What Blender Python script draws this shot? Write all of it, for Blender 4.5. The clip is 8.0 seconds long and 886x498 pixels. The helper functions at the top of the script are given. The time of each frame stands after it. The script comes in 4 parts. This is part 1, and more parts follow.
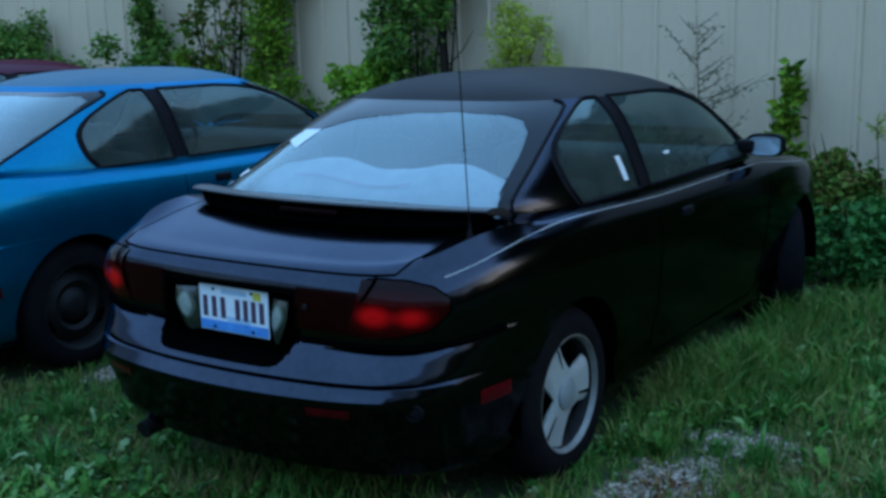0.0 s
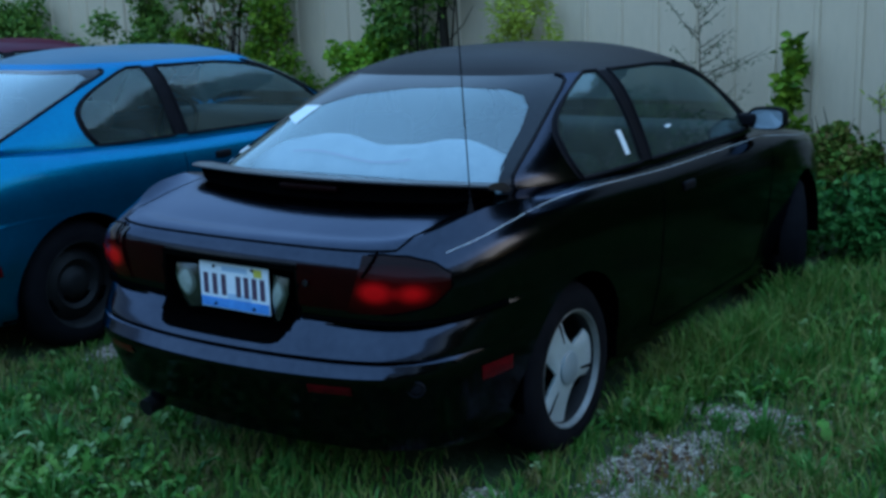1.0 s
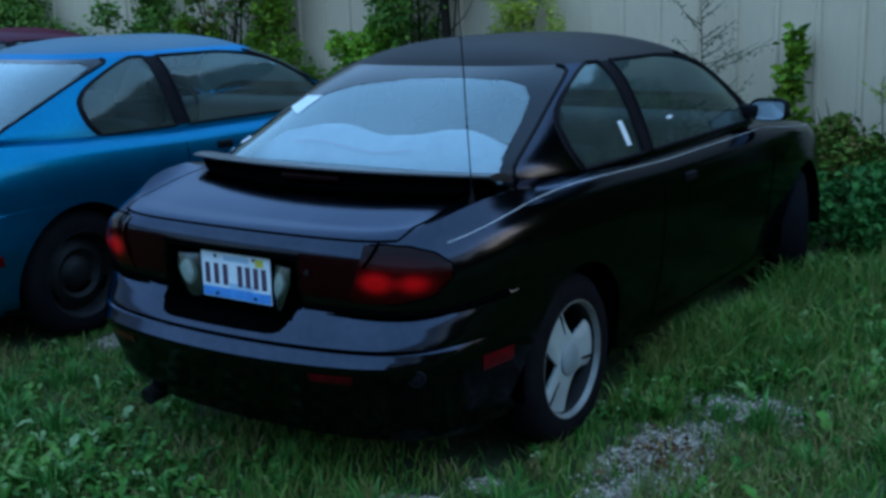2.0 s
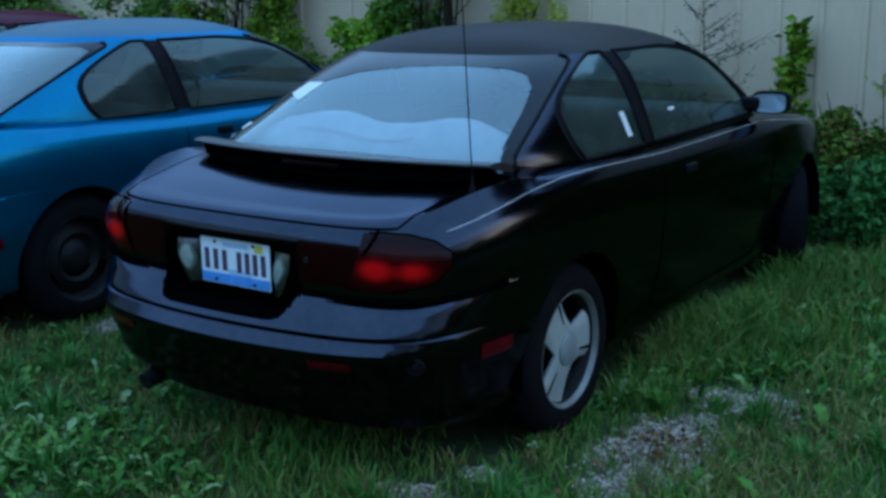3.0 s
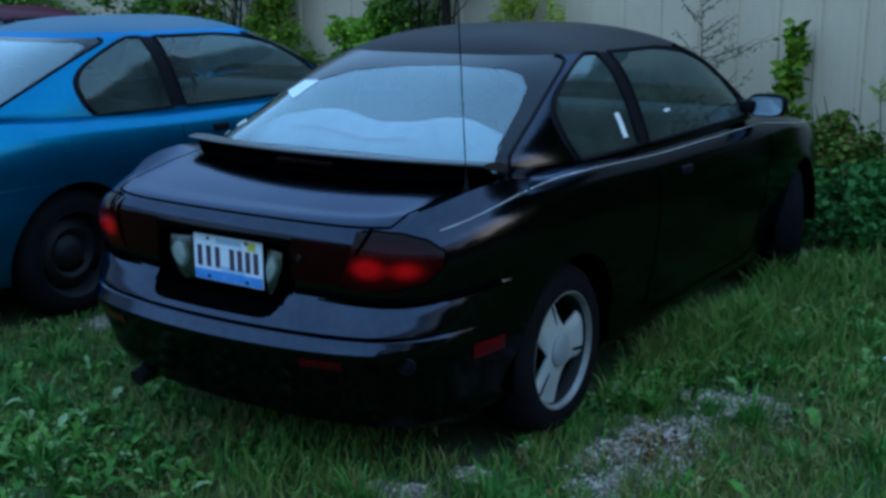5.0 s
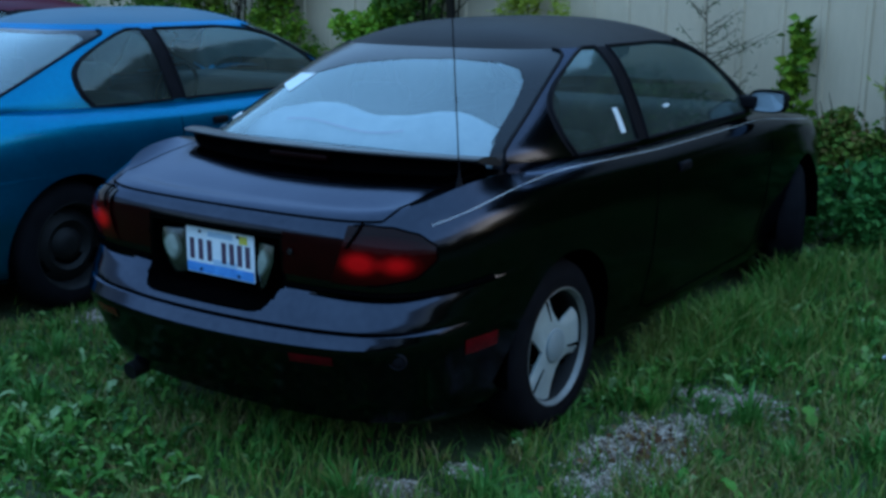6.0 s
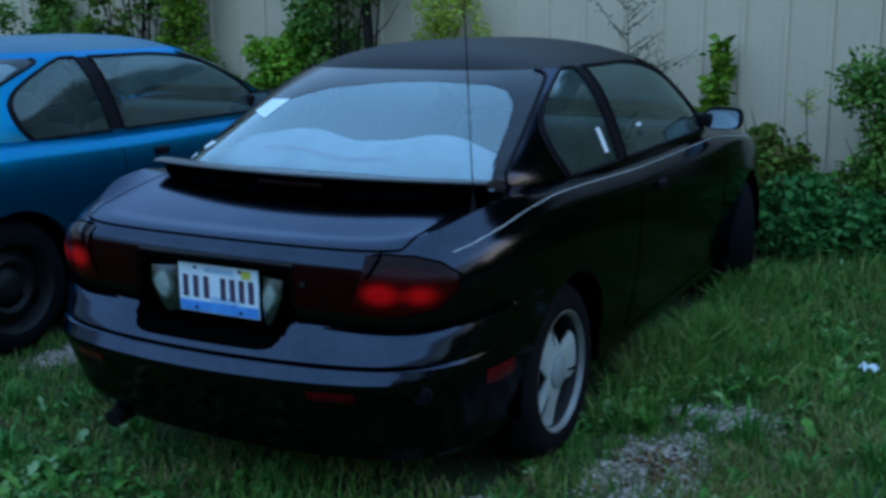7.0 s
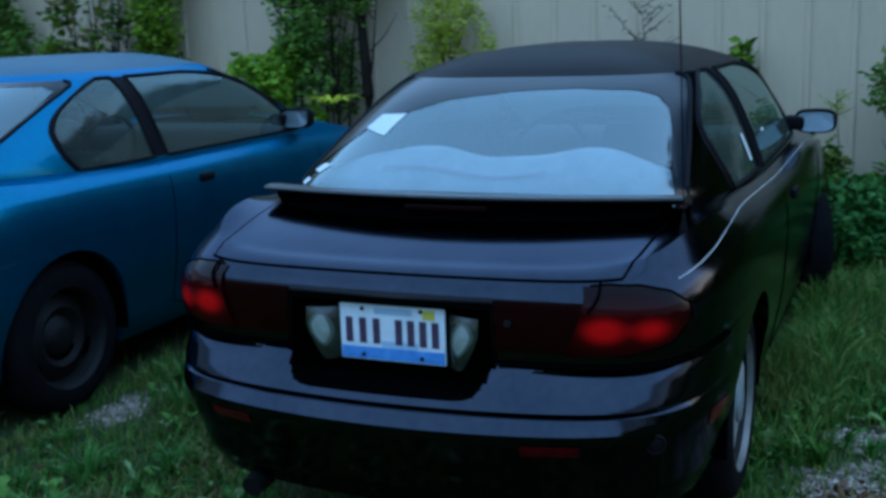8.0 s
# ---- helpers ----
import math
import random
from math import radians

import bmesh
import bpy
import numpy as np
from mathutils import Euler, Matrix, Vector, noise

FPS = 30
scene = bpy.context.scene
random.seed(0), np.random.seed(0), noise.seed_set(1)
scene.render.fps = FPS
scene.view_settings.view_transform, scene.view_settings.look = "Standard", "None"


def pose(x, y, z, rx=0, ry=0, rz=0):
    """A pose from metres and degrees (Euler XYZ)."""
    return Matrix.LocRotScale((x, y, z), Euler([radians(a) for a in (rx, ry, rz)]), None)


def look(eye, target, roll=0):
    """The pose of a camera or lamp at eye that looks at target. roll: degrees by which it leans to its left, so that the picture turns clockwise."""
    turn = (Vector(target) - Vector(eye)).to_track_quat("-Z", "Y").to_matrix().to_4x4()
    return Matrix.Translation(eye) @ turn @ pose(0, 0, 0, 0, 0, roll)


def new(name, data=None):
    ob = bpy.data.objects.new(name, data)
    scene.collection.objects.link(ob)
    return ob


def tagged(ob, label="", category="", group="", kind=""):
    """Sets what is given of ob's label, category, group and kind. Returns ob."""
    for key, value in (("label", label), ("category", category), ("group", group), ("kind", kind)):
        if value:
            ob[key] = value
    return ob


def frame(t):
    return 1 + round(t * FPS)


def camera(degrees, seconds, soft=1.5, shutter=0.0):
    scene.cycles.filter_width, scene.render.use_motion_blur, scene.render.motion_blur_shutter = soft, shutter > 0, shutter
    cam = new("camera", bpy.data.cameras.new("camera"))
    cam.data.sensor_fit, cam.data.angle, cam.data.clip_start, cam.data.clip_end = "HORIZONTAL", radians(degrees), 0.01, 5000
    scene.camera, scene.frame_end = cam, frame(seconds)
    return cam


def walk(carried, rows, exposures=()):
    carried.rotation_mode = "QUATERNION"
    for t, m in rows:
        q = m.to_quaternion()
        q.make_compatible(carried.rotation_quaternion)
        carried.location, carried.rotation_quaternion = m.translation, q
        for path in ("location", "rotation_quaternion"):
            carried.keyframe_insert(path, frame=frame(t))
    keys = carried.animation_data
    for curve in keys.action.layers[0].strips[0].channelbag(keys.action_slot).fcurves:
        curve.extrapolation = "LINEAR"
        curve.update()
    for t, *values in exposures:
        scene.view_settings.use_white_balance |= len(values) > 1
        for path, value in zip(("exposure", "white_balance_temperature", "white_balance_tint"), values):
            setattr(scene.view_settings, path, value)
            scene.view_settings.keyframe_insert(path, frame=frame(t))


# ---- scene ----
from mathutils.bvhtree import BVHTree

cam = camera(43.6, 8.0, soft=3.2, shutter=0.4)
PATH = [
    (0, (2.523, -2.405, 1.564), (1.418, -0.782, 1.179), -1.3),
    (0.5, (2.52, -2.402, 1.564), (1.414, -0.781, 1.176), -1.3),
    (1, (2.518, -2.394, 1.556), (1.415, -0.781, 1.131), -1.7),
    (1.5, (2.523, -2.397, 1.555), (1.419, -0.786, 1.122), -1.8),
    (3, (2.518, -2.4, 1.555), (1.419, -0.794, 1.094), -0.8),
    (3.5, (2.518, -2.404, 1.554), (1.422, -0.794, 1.097), -0.7),
    (4, (2.521, -2.398, 1.554), (1.423, -0.789, 1.1), -0.3),
    (4.5, (2.517, -2.402, 1.552), (1.425, -0.79, 1.094), -0.3),
    (6, (2.552, -2.34, 1.545), (1.445, -0.741, 1.075), 0.1),
    (6.5, (2.43, -2.338, 1.535), (1.321, -0.741, 1.068), -1.0),
    (7, (2.138, -2.466, 1.527), (1.218, -0.742, 1.101), -0.5),
    (7.5, (1.709, -2.418, 1.512), (0.776, -0.698, 1.097), -2.0),
    (8, (1.242, -2.442, 1.493), (0.468, -0.641, 1.092), -2.0),
]
walk(cam, [(t, look(eye, target, roll)) for t, eye, target, roll in PATH], [(0.0, 1.97), (3.0, 1.92), (8.0, 1.93)])

# ---- light ----
world = bpy.data.worlds.new("world")
scene.world = world
world.use_nodes = True
wn = world.node_tree
sky = wn.nodes.new("ShaderNodeTexSky")
sky.sky_type, sky.sun_disc = "NISHITA", False
sky.sun_elevation, sky.sun_rotation = radians(18), radians(52)
sky.air_density, sky.dust_density, sky.ozone_density = 1.0, 0.8, 2.0
wn.links.new(sky.outputs["Color"], wn.nodes["Background"].inputs["Color"])
wn.nodes["Background"].inputs["Strength"].default_value = 0.044
sun = new("sun", bpy.data.lights.new("sun", "SUN"))
sun.data.energy, sun.data.angle, sun.data.color = 1.65, radians(138), (0.262, 0.55, 0.97)
sun.matrix_basis = look((-0.5, 0.5, 30), (0, 0, 0))


# ---- materials ----
def shader(name, rough=0.6, metal=0.0, coat=0.0, spec=0.5):
    m = bpy.data.materials.new(name)
    m.use_nodes = True
    b = m.node_tree.nodes["Principled BSDF"]
    b.inputs["Roughness"].default_value = rough
    b.inputs["Metallic"].default_value = metal
    b.inputs["Coat Weight"].default_value = coat
    b.inputs["Coat Roughness"].default_value = 0.05
    b.inputs["Coat IOR"].default_value = 1.4
    b.inputs["Specular IOR Level"].default_value = spec
    return m, m.node_tree.nodes, m.node_tree.links, b


def noise_tex(n, l, scale, detail=4.0, rough=0.6, stretch=(1, 1, 1)):
    co = n.new("ShaderNodeTexCoord")
    mp = n.new("ShaderNodeMapping")
    mp.inputs["Scale"].default_value = stretch
    tx = n.new("ShaderNodeTexNoise")
    tx.inputs["Scale"].default_value, tx.inputs["Detail"].default_value = scale, detail
    tx.inputs["Roughness"].default_value = rough
    l.new(co.outputs["Object"], mp.inputs["Vector"])
    l.new(mp.outputs["Vector"], tx.inputs["Vector"])
    return tx.outputs["Fac"]


def ramp(n, l, fac, *stops):
    r = n.new("ShaderNodeValToRGB")
    while len(r.color_ramp.elements) < len(stops):
        r.color_ramp.elements.new(0.5)
    for e, (p, c) in zip(r.color_ramp.elements, stops):
        e.position, e.color = p, (*c, 1)
    l.new(fac, r.inputs["Fac"])
    return r.outputs["Color"]


def bump(n, l, b, fac, strength, distance):
    k = n.new("ShaderNodeBump")
    k.inputs["Strength"].default_value, k.inputs["Distance"].default_value = strength, distance
    l.new(fac, k.inputs["Height"])
    l.new(k.outputs["Normal"], b.inputs["Normal"])


def grainy(name, dark, light, scale, rough=0.7, metal=0.0, coat=0.0, spec=0.5, relief=0.0, fine=None, stretch=(1, 1, 1), gloss=0.0):
    """A surface whose colour wanders between two tones at two scales."""
    m, n, l, b = shader(name, rough, metal, coat, spec)
    a = noise_tex(n, l, scale, stretch=stretch)
    f = noise_tex(n, l, fine or scale * 14, 6.0, stretch=stretch)
    mix = n.new("ShaderNodeMath")
    mix.operation = "MULTIPLY_ADD"
    mix.inputs[1].default_value = 0.6
    sc = n.new("ShaderNodeMath")
    sc.operation = "MULTIPLY"
    sc.inputs[1].default_value = 0.4
    l.new(f, sc.inputs[0])
    l.new(a, mix.inputs[0])
    l.new(sc.outputs[0], mix.inputs[2])
    l.new(ramp(n, l, mix.outputs[0], (0.32, dark), (0.68, light)), b.inputs["Base Color"])
    if gloss:
        r = n.new("ShaderNodeMapRange")
        r.inputs["To Min"].default_value, r.inputs["To Max"].default_value = rough - gloss, rough + gloss
        l.new(mix.outputs[0], r.inputs["Value"])
        l.new(r.outputs[0], b.inputs["Roughness"])
    if relief:
        bump(n, l, b, f, 0.5, relief)
    return m


def leafy(name, *tones, rough=0.5, thin=0.15, patch=None):
    """Leaves or blades, each of its own tone; patch: a second tone that takes over in uneven places of the ground."""
    m, n, l, b = shader(name, rough, spec=0.12)
    g = n.new("ShaderNodeNewGeometry")
    col = ramp(n, l, g.outputs["Random Per Island"], *[(i / (len(tones) - 1), c) for i, c in enumerate(tones)])
    if patch:
        mask = ramp(n, l, noise_tex(n, l, 1.9, 3.0, 0.65), (0.54, (0, 0, 0)), (0.70, (1, 1, 1)))
        mix = n.new("ShaderNodeMixRGB")
        l.new(mask, mix.inputs[0])
        l.new(col, mix.inputs[1])
        mix.inputs[2].default_value = (*patch, 1)
        col = mix.outputs[0]
    l.new(col, b.inputs["Base Color"])
    t = n.new("ShaderNodeBsdfTranslucent")
    l.new(col, t.inputs["Color"])
    mx = n.new("ShaderNodeMixShader")
    mx.inputs[0].default_value = thin
    l.new(b.outputs[0], mx.inputs[1])
    l.new(t.outputs[0], mx.inputs[2])
    l.new(mx.outputs[0], n["Material Output"].inputs["Surface"])
    return m


def window_glass(name, tint, ior, rough=0.01, gloss=(1.0, 1.0, 1.0), dust=0.0):
    """Tinted pane: clear glass without refraction, with the gloss of its face and a film of dust."""
    m, n, l, b = shader(name, rough)
    tr = n.new("ShaderNodeBsdfTransparent")
    tr.inputs["Color"].default_value = (*tint, 1)
    gl = n.new("ShaderNodeBsdfGlossy")
    gl.inputs["Roughness"].default_value = rough
    gl.inputs["Color"].default_value = (*gloss, 1)
    fr = n.new("ShaderNodeFresnel")
    fr.inputs["IOR"].default_value = ior
    mx = n.new("ShaderNodeMixShader")
    l.new(fr.outputs[0], mx.inputs[0])
    l.new(tr.outputs[0], mx.inputs[1])
    l.new(gl.outputs[0], mx.inputs[2])
    di, film, amount = n.new("ShaderNodeBsdfDiffuse"), n.new("ShaderNodeMixShader"), n.new("ShaderNodeMath")
    di.inputs["Color"].default_value = (0.30, 0.36, 0.31, 1)
    amount.operation = "MULTIPLY"
    l.new(noise_tex(n, l, 5, 3), amount.inputs[0])
    amount.inputs[1].default_value = 2.0 * dust
    l.new(amount.outputs[0], film.inputs[0])
    l.new(mx.outputs[0], film.inputs[1])
    l.new(di.outputs[0], film.inputs[2])
    l.new(film.outputs[0], n["Material Output"].inputs["Surface"])
    return m


def car_paint(name, dark, light, metal=0.0, rough=0.36, coat=0.3, spec=0.0, edge=(0.62, 0.76, 1.0)):
    m = grainy(name, dark, light, 4.0, rough=rough, metal=metal, coat=coat, gloss=0.035, fine=46, spec=spec)
    m.node_tree.nodes["Principled BSDF"].inputs["Specular Tint"].default_value = (*edge, 1.0)
    return m


M_BLACK = car_paint("black_metallic_paint", (0.020, 0.0235, 0.033), (0.034, 0.039, 0.052), 1.0, rough=0.13, coat=0.0, edge=(0.62, 0.64, 0.7))
M_BLUE = car_paint("blue_paint", (0.0001, 0.094, 0.184), (0.0002, 0.126, 0.236), 0.84, 0.34, coat=0.12, edge=(0.3, 0.6, 0.85))
M_BLUE_ROOF = grainy("faded_blue_roof_paint", (0.001, 0.052, 0.092), (0.006, 0.078, 0.125), 3.0, rough=0.45, metal=0.5, spec=0.08, gloss=0.06, fine=40)
M_RED = car_paint("maroon_paint", (0.045, 0.002, 0.004), (0.075, 0.004, 0.007), 0.2, rough=0.4, coat=0.08)
M_FADED = grainy("faded_black_paint", (0.005, 0.0035, 0.0035), (0.012, 0.008, 0.008), 3.0, rough=0.45, spec=0.04, gloss=0.08, fine=50)
# lip paler than the body: the fence's reflection put into its base colour
M_LIP = grainy("lip_paint_fence_sheen", (0.016, 0.013, 0.013), (0.034, 0.028, 0.027), 6.0, rough=0.35, spec=0.3, gloss=0.08, fine=50)
M_TRIM = grainy("black_plastic", (0.004, 0.004, 0.005), (0.009, 0.008, 0.010), 20, rough=0.6, spec=0.04)
M_BORDER = grainy("dark_glass_border", (0.004, 0.006, 0.009), (0.008, 0.011, 0.016), 5, rough=0.2, spec=0.14, gloss=0.03)
# near black for open joints, and for the shade in recesses and hollows
M_GAP_SHADE = grainy("dark_gap_and_shade", (0.0006, 0.0006, 0.0007), (0.0014, 0.0013, 0.0014), 20, rough=0.95, spec=0.0)
M_RUBBER = grainy("tyre_rubber", (0.003, 0.003, 0.004), (0.007, 0.0065, 0.008), 16, rough=0.8, spec=0.05, relief=0.002)
M_ALLOY = grainy("silver_alloy", (0.26, 0.29, 0.285), (0.37, 0.41, 0.405), 9, rough=0.45, metal=0.3, gloss=0.1)
M_RIM = grainy("dull_rim_lip", (0.10, 0.105, 0.10), (0.20, 0.20, 0.19), 22, rough=0.5, metal=0.3, gloss=0.1)
M_CAP = grainy("grey_cap", (0.16, 0.19, 0.20), (0.22, 0.26, 0.27), 12, rough=0.5, metal=0.2)
M_STEEL = grainy("dark_steel", (0.003, 0.003, 0.0035), (0.010, 0.009, 0.0085), 14, rough=0.6, metal=0.1, spec=0.2)
M_SMOKE = grainy("smoked_red_lens", (0.0055, 0.0004, 0.0006), (0.013, 0.0006, 0.0008), 7, rough=0.25, spec=0.08)
M_DULL = grainy("dark_red_plastic", (0.004, 0.0003, 0.0004), (0.008, 0.0004, 0.0006), 12, rough=0.5, spec=0.05)
M_REFLECTOR = grainy("red_reflector", (0.022, 0.001, 0.002), (0.105, 0.0015, 0.005), 26, rough=0.2, spec=0.12)
M_CLEAR = grainy("cloudy_clear_lens", (0.012, 0.016, 0.010), (0.034, 0.042, 0.028), 30, rough=0.2, coat=0.15)
M_SPOT_DIM = grainy("painted_dim_spot", (0.04, 0.052, 0.040), (0.075, 0.092, 0.070), 30, rough=0.3, coat=0.15)
M_SPOT = grainy("painted_bright_spot", (0.10, 0.125, 0.105), (0.30, 0.34, 0.30), 28, rough=0.3, coat=0.2)
M_PLATE = grainy("plate_white", (0.62, 0.68, 0.74), (0.78, 0.82, 0.86), 30, rough=0.4)
M_PLATE_BLUE = grainy("plate_blue", (0.03, 0.16, 0.48), (0.10, 0.36, 0.75), 25, rough=0.4)
M_PLATE_DARK = grainy("plate_ink", (0.05, 0.02, 0.05), (0.09, 0.05, 0.09), 25, rough=0.5)
M_PLATE_PALE = grainy("plate_pale_blue", (0.30, 0.45, 0.62), (0.42, 0.56, 0.70), 25, rough=0.5)
M_YELLOW = grainy("sticker_yellow", (0.55, 0.48, 0.06), (0.68, 0.58, 0.10), 25, rough=0.5)
M_PAPER = grainy("white_paper", (0.46, 0.50, 0.50), (0.62, 0.64, 0.64), 25, rough=0.7)
M_STRIPE = grainy("pale_pinstripe", (0.74, 0.72, 0.68), (0.86, 0.84, 0.8), 15, rough=0.4)
M_CLOTH = grainy("dark_seat_cloth", (0.012, 0.012, 0.014), (0.03, 0.03, 0.034), 30, rough=0.95, relief=0.002)
M_BLANKET = grainy("pale_blanket", (0.42, 0.46, 0.48), (0.60, 0.63, 0.64), 8, rough=0.95, relief=0.003)
M_PINK = grainy("pink_cloth", (0.46, 0.34, 0.42), (0.58, 0.42, 0.50), 12, rough=0.95)
M_GLASS = window_glass("rear_glass", (0.50, 0.57, 0.60), 2.05, gloss=(0.80, 0.97, 1.0))
M_SIDE = window_glass("side_glass", (0.50, 0.68, 0.65), 1.5, gloss=(0.75, 0.95, 0.92), dust=0.07)
M_MIRROR = grainy("mirror_glass", (0.11, 0.135, 0.15), (0.145, 0.17, 0.185), 3, rough=0.42, metal=1.0)
M_FENCE = grainy("weathered_pale_steel", (0.53, 0.405, 0.28), (0.63, 0.485, 0.34), 1.3, rough=0.5, gloss=0.08, fine=26, stretch=(1, 1, 0.25))
M_BARK = grainy("bark", (0.008, 0.0065, 0.0045), (0.026, 0.020, 0.014), 12, rough=0.95, spec=0.1, relief=0.004)
M_LEAF_DARK = leafy("deep_green_leaves", (0.034, 0.095, 0.016), (0.09, 0.19, 0.028), (0.18, 0.27, 0.048))
M_LEAF = leafy("green_leaves", (0.045, 0.11, 0.010), (0.12, 0.22, 0.016), (0.24, 0.33, 0.03))
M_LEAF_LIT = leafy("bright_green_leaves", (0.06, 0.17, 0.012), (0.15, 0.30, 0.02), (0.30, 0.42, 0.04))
M_LEAF_YELLOW = leafy("yellow_green_leaves", (0.24, 0.30, 0.03), (0.34, 0.40, 0.045), (0.46, 0.48, 0.08))
M_LEAF_BRIGHT = leafy("bright_yellow_green_leaves", (0.42, 0.46, 0.03), (0.58, 0.58, 0.06))
M_LEAF_BROWN = leafy("mixed_green_and_dead_leaves", (0.03, 0.08, 0.010), (0.06, 0.13, 0.016), (0.11, 0.17, 0.025), (0.15, 0.17, 0.03), (0.16, 0.085, 0.035))
M_HERB = leafy("fresh_herb", (0.015, 0.085, 0.016), (0.035, 0.14, 0.028), (0.075, 0.20, 0.045))
M_WEED = leafy("grey_green_weed", (0.05, 0.07, 0.035), (0.09, 0.11, 0.05), (0.13, 0.15, 0.08))
M_GRASS = leafy("grass", (0.016, 0.066, 0.008), (0.036, 0.122, 0.015), (0.064, 0.175, 0.026), (0.092, 0.200, 0.038), (0.145, 0.20, 0.04), (0.22, 0.22, 0.07), patch=(0.118, 0.122, 0.030))
M_DRY = leafy("dry_grass", (0.06, 0.075, 0.02), (0.13, 0.13, 0.035), (0.20, 0.17, 0.06), (0.28, 0.22, 0.11))
M_TUFT = leafy("fresh_grass", (0.022, 0.092, 0.014), (0.046, 0.155, 0.026), (0.09, 0.215, 0.05))
M_BROAD = leafy("broad_weeds", (0.010, 0.048, 0.007), (0.028, 0.105, 0.012), (0.058, 0.165, 0.022), (0.10, 0.20, 0.035), (0.19, 0.27, 0.12))
M_DEAD = leafy("dead_leaves", (0.05, 0.022, 0.012), (0.11, 0.05, 0.022), (0.17, 0.10, 0.04), thin=0.0, rough=0.8)
M_STONE = leafy("gravel_stone", (0.08, 0.055, 0.04), (0.16, 0.12, 0.09), (0.25, 0.195, 0.15), (0.46, 0.38, 0.31), thin=0.0, rough=0.85)
M_FAR = leafy("far_foliage", (0.010, 0.025, 0.010), (0.025, 0.05, 0.02), (0.04, 0.075, 0.03))


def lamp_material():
    """Red lamp lens: deep red, the glow of its two bulb reflectors painted in."""
    m, n, l, b = shader("red_lens_painted_glow", 0.14, spec=0.09)
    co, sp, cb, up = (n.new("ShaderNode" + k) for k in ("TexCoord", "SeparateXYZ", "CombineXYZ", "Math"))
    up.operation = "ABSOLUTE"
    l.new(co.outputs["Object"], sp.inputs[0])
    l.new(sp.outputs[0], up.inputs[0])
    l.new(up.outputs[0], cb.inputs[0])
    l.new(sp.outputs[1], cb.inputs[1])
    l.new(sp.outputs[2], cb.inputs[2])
    # two bright patches and a wide halo of glow, put into the base colour
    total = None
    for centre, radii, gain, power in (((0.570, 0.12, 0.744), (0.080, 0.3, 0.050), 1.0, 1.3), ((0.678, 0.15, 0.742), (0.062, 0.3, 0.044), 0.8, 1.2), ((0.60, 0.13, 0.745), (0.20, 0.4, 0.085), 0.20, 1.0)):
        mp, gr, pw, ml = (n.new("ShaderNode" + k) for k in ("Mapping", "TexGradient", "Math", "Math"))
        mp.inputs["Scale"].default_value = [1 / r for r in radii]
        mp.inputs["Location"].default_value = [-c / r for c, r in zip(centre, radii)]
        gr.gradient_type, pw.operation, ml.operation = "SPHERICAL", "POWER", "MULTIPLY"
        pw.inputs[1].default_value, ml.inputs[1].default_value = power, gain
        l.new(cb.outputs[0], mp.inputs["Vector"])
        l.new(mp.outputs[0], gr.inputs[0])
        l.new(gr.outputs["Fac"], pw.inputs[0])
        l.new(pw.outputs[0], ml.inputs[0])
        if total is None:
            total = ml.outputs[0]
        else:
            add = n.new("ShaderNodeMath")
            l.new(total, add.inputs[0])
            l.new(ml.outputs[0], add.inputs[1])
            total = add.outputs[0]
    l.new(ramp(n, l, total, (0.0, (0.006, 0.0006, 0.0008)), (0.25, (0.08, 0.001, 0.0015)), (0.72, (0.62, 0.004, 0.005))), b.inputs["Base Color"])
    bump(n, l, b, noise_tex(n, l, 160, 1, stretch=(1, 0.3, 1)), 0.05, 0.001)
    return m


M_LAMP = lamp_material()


def ground_material():
    m, n, l, b = shader("earth_and_turf", 0.95, spec=0.2)
    a = noise_tex(n, l, 1.6, 5)
    f = noise_tex(n, l, 34, 6)
    turf = ramp(n, l, a, (0.35, (0.013, 0.044, 0.007)), (0.65, (0.034, 0.058, 0.013)))
    soil = ramp(n, l, f, (0.3, (0.035, 0.028, 0.02)), (0.7, (0.09, 0.08, 0.062)))
    mx = n.new("ShaderNodeMixRGB")
    mx.inputs[0].default_value = 0.35
    l.new(turf, mx.inputs[1])
    l.new(soil, mx.inputs[2])
    l.new(mx.outputs[0], b.inputs["Base Color"])
    bump(n, l, b, f, 0.8, 0.02)
    return m


M_GROUND = ground_material()


# ---- mesh helpers ----
def link(name, bm, material, parent=None, label="", smooth=True):
    me = bpy.data.meshes.new(name)
    bmesh.ops.recalc_face_normals(bm, faces=bm.faces)
    bm.to_mesh(me)
    bm.free()
    me.materials.append(material)
    me.polygons.foreach_set("use_smooth", [smooth] * len(me.polygons))
    ob = new(name, me)
    if smooth:
        me.set_sharp_from_angle(angle=radians(38))
    if parent:
        ob.parent = parent
    if label:
        ob["label"] = label
    return ob


part = link


def arrays(name, verts, faces, material, smooth=False):
    me = bpy.data.meshes.new(name)
    me.from_pydata([tuple(v) for v in verts], [], [tuple(f) for f in faces])
    me.materials.append(material)
    me.polygons.foreach_set("use_smooth", [smooth] * len(me.polygons))
    return new(name, me)


def grid_mesh(bm, points, close_u=False):
    """Quads over rows of points."""
    rows = [[bm.verts.new(p) for p in row] for row in points]
    for a, b in zip(rows, rows[1:]):
        k = len(a)
        for i in range(k if close_u else k - 1):
            j = (i + 1) % k
            bm.faces.new((a[i], a[j], b[j], b[i]))
    return rows


